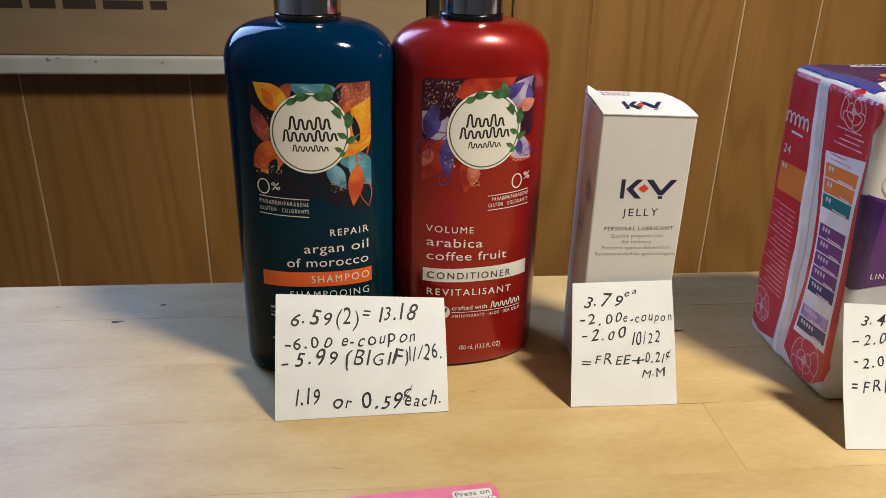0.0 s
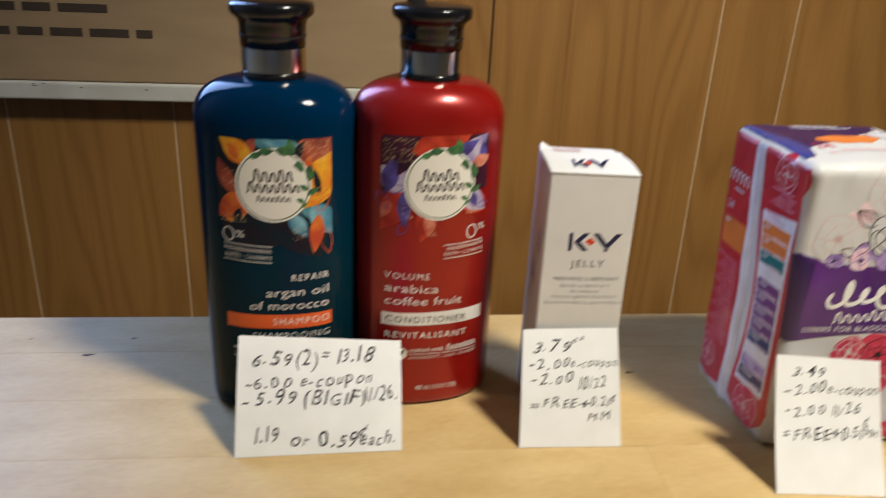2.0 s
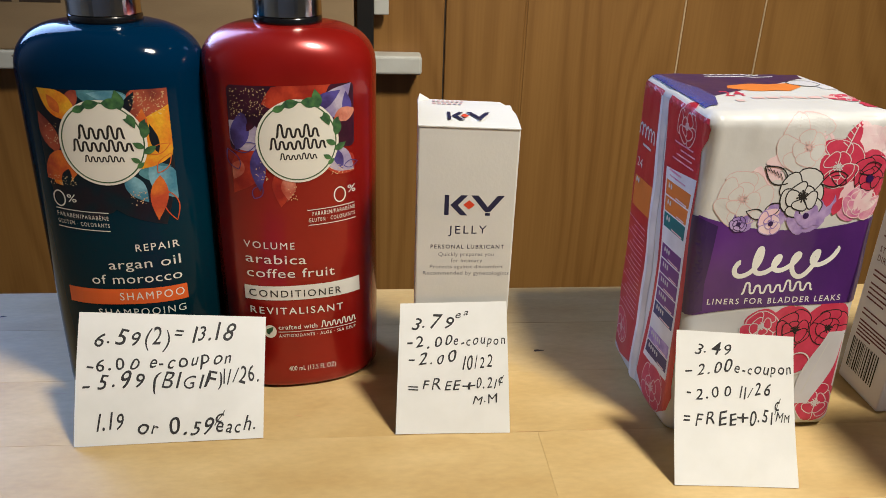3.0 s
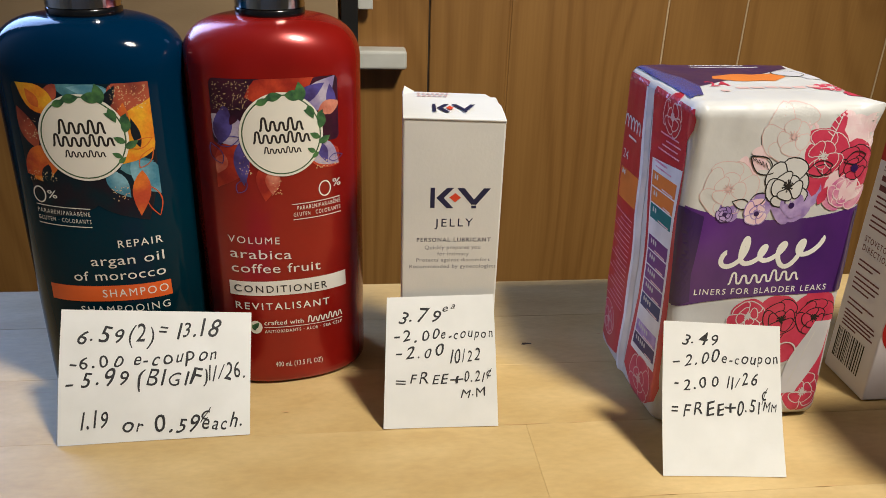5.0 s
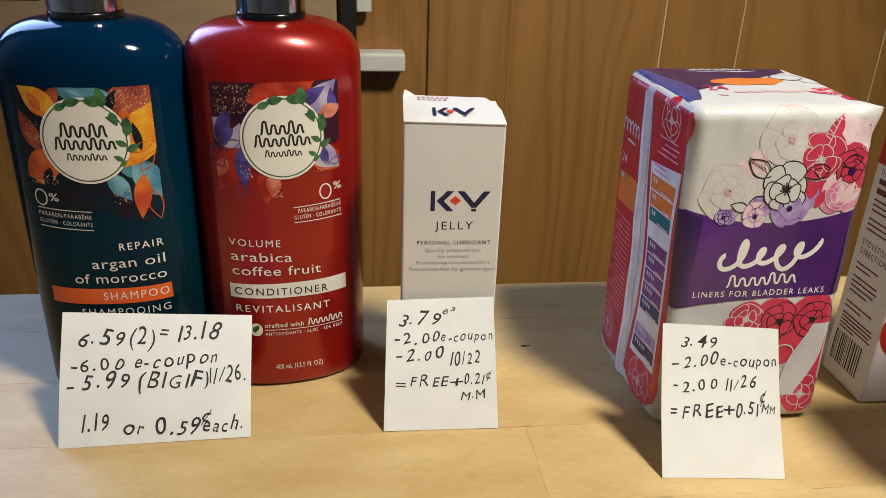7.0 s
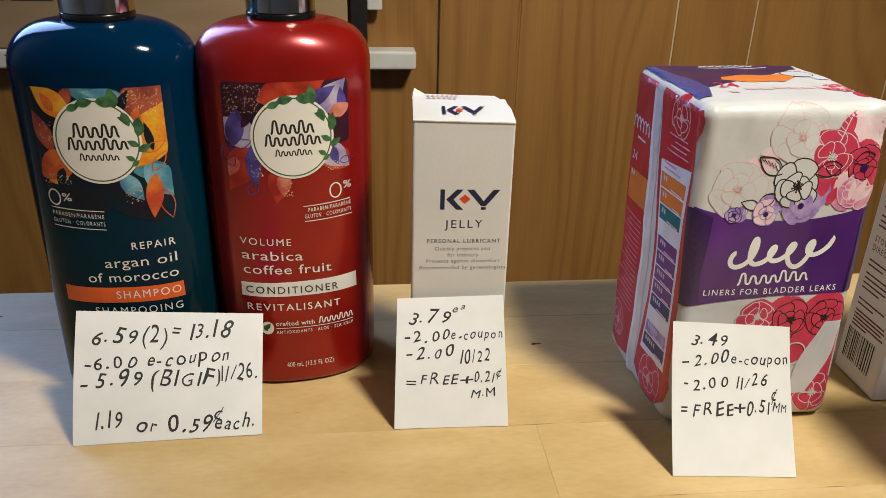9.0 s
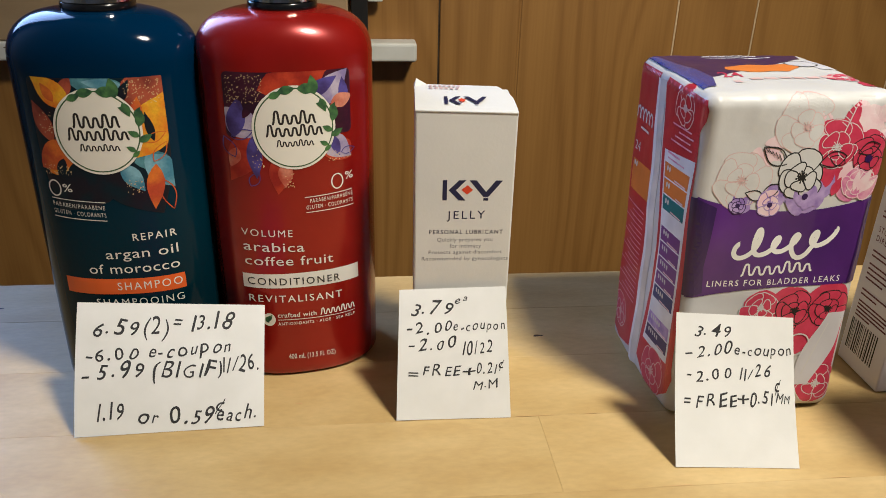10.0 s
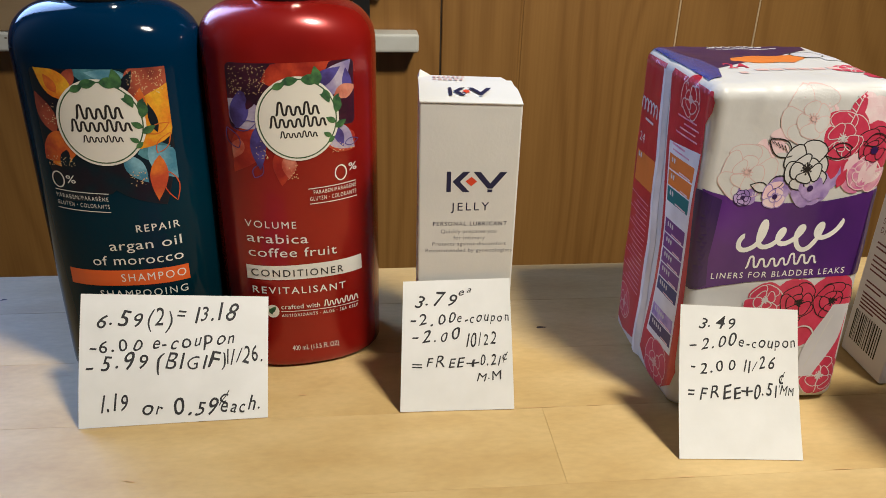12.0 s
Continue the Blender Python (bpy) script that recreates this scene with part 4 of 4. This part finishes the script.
drawn_flower("white_petal", 3, 106, 10, 6, 0.3, FILM, INK, 0.5, pads, pack_front, 0.0014, label="white petal with a black outline")
drawn_flower("blush_petal", 27, 103.5, 8, 6, 0.4, M["film_blush"], M["film_blush_pale"], 0.4, pads, pack_front, 0.0014)
decal("ink_leaf", mms([leaf_outline(-4, 111, 12, 6.5, 146, 0.5), leaf_outline(-5, 103, 9, 4.5, 215, 0.45), leaf_outline(20, 111, 7, 4, 160, 0.4),
                       merged([ribbon([(-6 - 1.5 * k, 112.4 + 0.9 * k), (-7.5 - 1.5 * k, 115.2 + 0.6 * k)], 0.3) for k in range(5)]),
                       disc(-8, 97, 1.0, 8), disc(23, 102.6, 1.2, 8), leaf_outline(-11, 98, 8, 4, 165, 0.42)]), INK, pads, pack_front, 0.0016, label="black drawn leaf")
decal("white_line", mms([ribbon([(17.5, 122.6), (22.0, 135)], 0.45), merged([ribbon([(18.5 + 0.8 * k, 124.8 + 2.2 * k), (15.8 + 1.0 * k, 126.8 + 2.2 * k)], 0.35) for k in range(4)])]), FILM, pads, pack_front, 0.001)
drawn_flower("lavender_petal", -8, 95.5, 5.2, 5, 0.3, M["film_blush_pale"], M["film_lavender"], 0.4, pads, pack_front, 0.0015)
drawn_flower("lavender_petal", -21, 95.0, 3.6, 5, 0.9, M["film_lavender"], M["film_dark_violet"], 0.3, pads, pack_front, 0.0015)
decal("flower_heart", mms([disc(6, 98, 1.3, 9), disc(-8, 95, 1.1, 8), disc(-21, 95, 0.9, 8), disc(29.5, 112.5, 1.6, 9)]), M["film_dark_violet"], pads, pack_front, 0.0027)
decal("pale_leaf", mms([leaf(27.5, 99.5, 10, 3.4, 62), leaf(26.0, 99.5, 9, 2.8, 84), leaf(28.5, 99.0, 9, 2.8, 40)]), M["film_blush_pale"], pads, pack_front, 0.0026)
decal("red_leaf", mms([leaf(11, 101, 9, 4.5, 50), leaf(17, 98, 8, 4.0, 70), leaf(-3, 99.5, 7, 3.0, 30)]), M["film_rose"], pads, pack_front, 0.0011)
decal("ink_leaf", mms([leaf_outline(20, 114, 11, 6, 196, 0.45), leaf_outline(33, 118, 9, 5, 200, 0.45)]), INK, pads, pack_front, 0.0024)
decal("pale_flower", mms([rose(30, 124, 5, 5, 0.2), rose(25, 128, 4, 5, 0.7), rose(33, 130, 3.5, 5), rose(9, 128, 3, 5)]), M["film_blush_pale"], pads, pack_front, 0.0003)


def swell(a, at):
    return math.exp(-((a - at * 2 * math.pi) / 2.0) ** 2)


loops = [(-19.0 + 40.0 * a / (10 * math.pi) - 2.5 * math.sin(a) + 1.6 * math.cos(a),
          76.0 + 0.16 * a + (3.2 + 2.6 * swell(a, 1.1) + 1.6 * swell(a, 3.6)) * math.cos(a) + 2.4 * swell(a, 1.1) - 2.6 * swell(a, 3.6)) for a in (10 * math.pi * i / 200 for i in range(201))]
decal("brand_mark", mms([ribbon(loops, 2.0)]), M["print_white"], pads, pack_front, 0.0011, label="white looping brand mark drawn as a plain line")
decal("brand_mark", [mm(squiggle(-15.0, 65.6, 15.0, 4.6, 7, 8, 0.85, 1.2))], M["print_white"], pads, pack_front, 0.0010)
decal("lettering", mms([word("LINERS FOR BLADDER LEAKS", -28.4, 61.0, 28.4, 2.5, 0.4, 0.025)]), M["print_white"], pads, pack_front, 0.0008, label="white lettering")
decal("rose_print", mms([rose(-3, 51, 8.5), rose(10, 49, 10, 6), rose(24, 50, 11, 6, 0.3), rose(14, 39, 9), rounded(18, 8, 34.5, 52, 5), rose(28, 13, 9), rounded(2, 28, 20, 48, 6)]), M["film_rose"], pads, pack_front, 0.0005, seg=0.002)
drawn_flower("rose_petal", 11, 49, 8.5, 6, 0.1, ROSE, INK, 0.42, pads, pack_front, 0.0007)
drawn_flower("rose_petal", 26, 49, 9, 6, 0.4, ROSE, INK, 0.42, pads, pack_front, 0.0007)
drawn_flower("rose_petal", -4, 51, 8, 5, 0.0, ROSE, FILM, 0.4, pads, pack_front, 0.0007)
drawn_flower("rose_petal", 28, 13, 8.5, 5, 0.3, ROSE, FILM, 0.4, pads, pack_front, 0.0007)
decal("pad_picture", mms([poly(*[(25.5 + 0.32 * (y - 30) + (5.6 + 1.6 * math.cos((y - 29) * 0.17)) * s, y) for s, ys in ((1, range(13, 48, 2)), (-1, range(47, 12, -2))) for y in ys])]), M["film_grey"], pads, pack_front, 0.0018, seg=0.002, label="printed grey pad")
decal("pad_picture", mms([ribbon([(24 + 0.32 * (y - 30), y) for y in range(18, 44, 2)], 0.5), ring(15.5, 33, 5.0, 0.6, 30)]), M["film"], pads, pack_front, 0.0021)

# left side: crimson panels, chart and flowers
decal("violet_band", mms([poly((1.5, 56.4), (2.6, 56.6), (3.8, 97.5), (1.5, 97.6))]), M["film_dark_violet"], pads, pack_left, 0.0008, seg=0.002)
front_edge = [(3.0, 134.4), (1.8, 131), (2.2, 127), (4.4, 122), (4.0, 112), (3.6, 99), (2.8, 67), (2.2, 22), (1.7, 17), (3, 10), (9, 5), (22, 3)]
decal("side_panel", mms([poly(*front_edge, (34, 10), (28.0, 46), (27.4, 66), (28.2, 82), (33, 107), (37, 134.8))]), M["film_crimson"], pads, pack_left, 0.0005, seg=0.002, label="crimson side panel")
decal("side_panel", mms([poly((46, 134.8), (41, 105), (38.2, 80), (38.2, 62), (39.2, 42), (44, 8), (58, 5), (69, 8), (68, 70), (69, 134.6))]), M["film_crimson"], pads, pack_left, 0.0005, seg=0.002)
drawn_flower("side_petal", 17, 128, 8.0, 5, 0.2, M["film_crimson"], PINK, 0.5, pads, pack_left, 0.0007)
drawn_flower("side_petal", 17, 12, 10, 5, 0.4, ROSE, PINK, 0.5, pads, pack_left, 0.0007)
drawn_flower("side_petal", 60, 18, 9, 5, 0.2, ROSE, PINK, 0.5, pads, pack_left, 0.0007)


def chart_side(v):
    """The chart's bowed rear edge."""
    return 25.2 + 5.0 * ((v - 62) / 46) ** 2


steps = [22 + 86 * i / 16 for i in range(17)]
decal("chart", mms([poly((5.4, 22.5), (4.6, 110.5), *[(chart_side(v), v) for v in reversed(steps)])]), M["film_seam"], pads, pack_left, 0.0007, seg=0.002, label="printed chart of coloured rows")
rows = ["film_orange", "film_orange", "film_teal", None, "film_purple", "film_purple", "film_purple", "film_purple", "film_navy", None, "film_lavender", "film_dark_violet"]
for i, name in enumerate(rows):
    if name:
        z = 103.5 - 6.6 * i
        decal("colour_field", mms([poly((6.6, z - 5.4), (6.6, z + 0.6), (chart_side(z) - 1.2, z), (chart_side(z - 6) - 1.2, z - 6))]), M[name], pads, pack_left, 0.0009, seg=0.004)
decal("drop_mark", mms([disc(chart_side(101 - 6.6 * i) - 4.0 - 2.0 * k, 101.6 - 6.6 * i, 0.7, 8, 1.2) for i, name in enumerate(rows) if name for k in range(2 + i // 3)]), M["film"], pads, pack_left, 0.0011)
decal("small_print", mms([rect(8.5, 98.2 - 6.6 * i, 18 - 3 * (i % 2), 98.8 - 6.6 * i) for i, name in enumerate(rows) if name]), M["film_blush_pale"], pads, pack_left, 0.0011)
decal("small_print", mms([rect(8 + 2 * (k % 2), 113 + 2.2 * k, 26 - 3 * (k % 3), 113.6 + 2.2 * k) for k in range(4)] + [rect(12, 105.4, 26, 106.0), rect(16, 107.4, 27, 108.2)]), M["film_blush"], pads, pack_left, 0.0009)
decal("small_print", mms([rect(44, 30 + 2.4 * k, 66 - 4 * (k % 3), 30.5 + 2.4 * k) for k in range(19)]), M["film_blush"], pads, pack_left, 0.0008)
decal("side_panel", mms([rect(40.4, 80, 67.5, 94, -1.0)]), M["film_orange"], pads, pack_left, 0.0008, seg=0.004)
decal("drop_mark", mms([disc(62 - 2.4 * k, 91.5, 0.8, 8, 1.3) for k in range(2)]), M["film"], pads, pack_left, 0.0011)
decal("lettering", mms([mirrored(word("24", 58, 97.5, 64, 4.0))]), M["film"], pads, pack_left, 0.0009)
decal("brand_mark", mms([ribbon([(68 - 22 * i / 60 - 1.0 * math.sin(i * 0.6), 114 + 2.6 * math.cos(i * 0.6)) for i in range(61)], 1.0), rect(50, 107.6, 60, 108.6)]), M["film"], pads, pack_left, 0.0009)

# top
decal("top_panel", mms([poly((-35.4, 69), (-35.4, 30), (-34.6, 20), (-31, 33), (-24, 42), (-12, 49), (0, 52), (18, 56), (30, 58), (33, 70))]), M["film_dark_violet"], pads, pack_top, 0.0005, seg=0.002, label="violet top panel")
# glossy blue-violet corner film; the window's blue reflection is partly put into its colour
M["film_blue_sheen"] = mat("film_blue_sheen", (0.03, 0.05, 0.24), 0.2, second=(0.05, 0.06, 0.30), scale=60, coat=0.9)
decal("top_corner", mms([poly((-35.4, 66), (-33, 63), (-30, 46), (-27, 36), (-26, 24), (-30, 12), (-35.4, 10))]), M["film_blue_sheen"], pads, pack_top, 0.0020, seg=0.002)
decal("orange_patch", mms([poly((-14, 38), (-12, 43), (-4, 47), (10, 48), (19, 47), (20, 41), (12, 35), (-6, 34))]), M["film_orange"], pads, pack_top, 0.0007, seg=0.002)
decal("brand_mark", mms([ribbon([(-12 + 24 * i / 60 - 1.2 * math.sin(i * 0.7), 67 + 2.8 * math.cos(i * 0.7)) for i in range(61)], 1.0), rect(-14, 60.8, 18, 61.8)]), M["film"], pads, pack_top, 0.0008)
decal("lettering", mms([word("24", -21, 25, -12, 7.5, bold=0.02)]), M["film_rose"], pads, pack_top, 0.0007)
decal("small_print", mms([rect(-12 + 6.5 * k, 19.5 + 0.9 * k, -7 + 6.5 * k, 22.5 + 0.9 * k) for k in range(6)] + [rect(-20, 16, -17, 19)]), M["film_pink"], pads, pack_top, 0.0007)
decal("top_flower", mms([rose(30, 24, 6, 5), rose(34, 13, 5, 5), rose(25, 24, 3.5)]), M["film_rose"], pads, pack_top, 0.0006)
decal("white_line", mms([*flower_lines(30, 24, 5, 0.4)]), M["film"], pads, pack_top, 0.0008)
decal("seal", mms([disc(24, 47, 7.0, 28, 5.0)]), M["film_grey"], pads, pack_top, 0.0009)
decal("seal_rim", mms([ring(24, 47, 7.1, 0.5, 28, 5.1)]), M["print_black"], pads, pack_top, 0.0011)
decal("pad_picture", mms([poly((26, 52), (32, 54), (37, 46), (36, 36), (28, 38))]), M["film_grey"], pads, pack_top, 0.0008)


# ---- boxes beyond the pack ----
M["box_white"] = mat("box_white", (0.80, 0.76, 0.78), 0.5, second=(0.75, 0.70, 0.73), scale=25, bump=0.05)
M["box_red"] = mat("box_red", (0.50, 0.022, 0.018), 0.4, second=(0.42, 0.016, 0.014), scale=40)
M["box_print"] = mat("box_print", (0.16, 0.035, 0.04), 0.6)
mix = thing("food_box", Matrix.Translation((0.3065, 0.2890, TOP + 0.0006)), "red and white food carton with directions and a barcode", "box")
part("body", box(0, 0, 0, 0.115, 0.0315, 0.128, 0.0008), M["box_white"], mix)


def mix_left(u, v, lift):
    return Vector((-lift * 0.3, 0.0315 - u * 0.913, v))


def mix_front(u, v, lift):
    return Vector((u, -lift * 0.3, v))


decal("red_top", mms([rect(0.6, 105, 34, 127.4)]), M["box_red"], mix, mix_left, 0.0002, label="red printed top")
decal("red_top", mms([rect(0.6, 105, 114, 127.4)]), M["box_red"], mix, mix_front, 0.0002)
decal("white_patch", mms([rounded(17, 111, 33.6, 122, 2)]), M["box_white"], mix, mix_left, 0.0004)
decal("lettering", mms([word("DO NOT", 5, 101, 19, 2.4, bold=0.02), rect(5, 96.6, 20, 99.0), rect(5, 92.2, 25, 94.8), word("STOVETOP", 5, 68, 24, 2.8, bold=0.03), word("DIRECTIONS:", 5, 63.6, 29, 2.8, bold=0.03)]), M["box_print"], mix, mix_left, 0.0003, label="dark red lettering")
decal("small_print", mms([rect(5, z, 5 + w, z + 0.8) for z, w in ((89, 17), (86.6, 19), (84.2, 15), (80, 20), (77.6, 22), (75.2, 18), (58.5, 17), (56.1, 12), (52, 19), (49.6, 20), (47.2, 18), (44.8, 14), (39, 21), (36.6, 13), (33, 24), (31.2, 25), (29.4, 23), (27.6, 25), (25.8, 12))]),
      M["box_print"], mix, mix_left, 0.0003)
rng = random.Random(6)
x, stripes = 4.0, []
while x < 27:
    w = rng.choice((0.35, 0.6, 0.9))
    stripes.append(rect(x, 8, x + w, 24))
    x += w + rng.choice((0.4, 0.7, 1.0))
decal("barcode", mms(stripes), M["print_black"], mix, mix_left, 0.0003, label="black barcode")
decal("food_picture", mms([disc(19, 38, 19, 36, 17)]), M["box_red"], mix, mix_front, 0.0003, seg=0.01, label="printed red bowl of food")
decal("food_picture", mms([flower(21, 42, 13, petals=9, depth=0.15)]), M["art_salmon"], mix, mix_front, 0.0005)
decal("food_picture", mms([flower(21, 39, 7, petals=7, depth=0.15)]), M["print_cream"], mix, mix_front, 0.0007)

brown = thing("brown_box", pose(0.3035, 0.2130, TOP + 0.0006, 0, 0, 3), "dark brown carton with a barcode edge on the table", "box")
M["box_brown"] = mat("box_brown", (0.13, 0.05, 0.025), 0.5, second=(0.09, 0.035, 0.02), scale=60)
part("body", box(0, 0, 0, 0.07, 0.042, 0.115, 0.0012), M["box_brown"], brown)
decal("label", mms([rect(4, 6, 18, 30)]), M["box_white"], brown, lambda u, v, lift: Vector((-lift, 0.042 - u, v)), 0.0003)
decal("barcode", mms([rect(5 + 1.6 * k, 8, 5.7 + 1.6 * k, 28) for k in range(8)]), M["print_black"], brown, lambda u, v, lift: Vector((-lift, 0.042 - u, v)), 0.0005)

# ---- pink card ----
M["pink_card"] = mat("pink_card", (0.76, 0.22, 0.34), 0.35, second=(0.70, 0.17, 0.29), scale=160, coat=0.4)
M["pink_dot"] = mat("pink_dot", (0.78, 0.40, 0.48), 0.4)
M["card_brown"] = mat("card_brown", (0.16, 0.055, 0.025), 0.45)
card = thing("nail_card", pose(0.0478, 0.2358, TOP + 0.0004, 0, 0, 4.8), "glossy pink press-on nail card lying on the table", "card")
bm = bmesh.new()
pts, _ = rounded(-0.078, -0.12, 0.0, 0.0, 0.004)
f = bm.faces.new([bm.verts.new((x, y, 0)) for x, y in pts])
up = bmesh.ops.extrude_face_region(bm, geom=[f])
for v in [g for g in up["geom"] if isinstance(g, bmesh.types.BMVert)]:
    v.co.z += 0.001
bmesh.ops.recalc_face_normals(bm, faces=bm.faces[:])
part("sheet", bm, M["pink_card"], card)


def card_lay(u, v, lift):
    return Vector((u, v, 0.001 + lift * 0.3))


decal("lettering_ground", mms([rounded(-17.5, -7.2, -2.5, -3.0, 1.2), rounded(-12, -11, -1.5, -7.4, 1.2)]), M["print_white"], card, card_lay, 0.0002)
decal("lettering", mms([word("Press on", -16.5, -6.2, -3.3, 2.4, 0.3, 0.02), word("Nails", -11, -10.2, -2.4, 2.4, 0.2, 0.02)]), M["print_black"], card, card_lay, 0.0003, label="black lettering")
decal("dots", mms(dots(-77, -60, -2, -1, 60, 0.6, 12)), M["pink_dot"], card, card_lay, 0.00015)
decal("picture", mms([disc(-37, -12, 8, 24, 6), disc(-30, -10, 4, 16)]), M["card_brown"], card, card_lay, 0.0002, label="plain brown printed shape")


# ---- table staves, knots and wall boards ----
def piece(name, mesh, parent, location):
    ob = new(name, mesh)
    ob.parent = parent
    ob.location = location
    return ob


rng = random.Random(21)
STAVE, row = 0.046, 0
lengths = (0.70, 0.95, 1.20)
stave_mesh = {}
for length in lengths:
    bm = box(-length / 2 + 0.00002, -STAVE / 2 + 0.00002, -0.0035, length / 2 - 0.00002, STAVE / 2 - 0.00002, 0, 0.00010, 1)
    me = bpy.data.meshes.new("stave")
    bm.to_mesh(me)
    bm.free()
    me.materials.append(M["maple"])
    stave_mesh[length] = me
while row < 20:
    x, cut = -0.95, rng.choice((0, 0.13, 0.3))
    yc = 0.375 - STAVE * (row - 0.5)
    while x < 1.4:
        full = rng.choice(lengths)
        length = full - cut
        cut = 0
        if x + length > 1.25:
            length = 1.4 - x
        ob = piece("stave", stave_mesh[full], table, (x + length / 2 - 0.2, yc + 0.05 - (0.00275 if row == 0 else 0), TOP))
        ob.scale.x = length / full
        if row == 0:
            ob.scale.y = 0.0403 / STAVE
        x += length
    row += 1


def spot(x, y, rx, ry, turn, material, name):
    bm = bmesh.new()
    n = 12
    c, s = math.cos(turn), math.sin(turn)
    ring_ = []
    for k in range(n):
        a = 2 * math.pi * k / n
        r = 1 + 0.25 * math.sin(3 * a + x * 90)
        ring_.append(bm.verts.new((rx * r * math.cos(a) * c - ry * r * math.sin(a) * s, rx * r * math.cos(a) * s + ry * r * math.sin(a) * c, 0.0)))
    bm.faces.new(ring_)
    ob = part(name, bm, material, table)
    ob.location = (x - 0.2, y + 0.05, TOP + 0.0002)


spot(0.1630, 0.3470, 0.0026, 0.0009, 0.05, M["knot"], "knot")
for x, y, rx, ry in ((-0.1300, 0.3720, 0.0034, 0.0010), (-0.1105, 0.3895, 0.0016, 0.0007), (-0.1660, 0.3900, 0.0012, 0.0004)):
    spot(x, y, rx, ry, 0.15, M["knot"], "knot")
for x, y, rx in ((-0.0600, 0.3190, 0.0055), (0.1480, 0.2831, 0.0085), (0.1730, 0.2831, 0.0030), (0.1950, 0.2372, 0.0060), (0.2600, 0.2371, 0.0045)):
    spot(x, y, rx, 0.00022, 0.0, M["stain"], "crack")
for k in range(14):
    spot(rng.uniform(-0.2, 0.3), rng.uniform(0.2, 0.4), rng.uniform(0.0006, 0.0025), rng.uniform(0.0003, 0.0006), rng.uniform(-0.2, 0.2), M["stain"], "fleck")

def board(x0, x1, z0, z1):
    bm = box(-(x1 - x0) / 2 + 0.0010, 0, 0, (x1 - x0) / 2 - 0.0010, 0.008, z1 - z0, 0.0008, 1)
    me = bpy.data.meshes.new("panel_board")
    bm.to_mesh(me)
    bm.free()
    me.materials.append(M["panel_wood"])
    piece("panel_board", me, wall, ((x0 + x1) / 2, 0.87, z0))


edges = (-1.14, -0.94, -0.64, -0.3636, -0.1880, 0.1606, 0.2475, 0.4212, 0.5112, 0.6842, 0.95, 1.22, 1.45, 1.6)
for x0, x1 in zip(edges, edges[1:]):
    a, b = max(x0, WX0), min(x1, WX1)
    if a >= b:
        board(x0, x1, 0, 2.35)
        continue
    board(x0, x1, 0, WZ0)
    board(x0, x1, WZ1, 2.35)
    if x0 < WX0:
        board(x0, WX0, WZ0, WZ1)
    if x1 > WX1:
        board(WX1, x1, WZ0, WZ1)
for x in edges[1:-1]:
    dark = x == 0.1606
    part("groove", box(x - 0.0009, 0.8722 if dark else 0.8706, 0, x + 0.0009, 0.8779, WZ0 if WX0 < x < WX1 else 2.35), M["groove_dark"] if dark else M["panel_wood"] if x == 0.2475 else M["groove_pale"], wall)
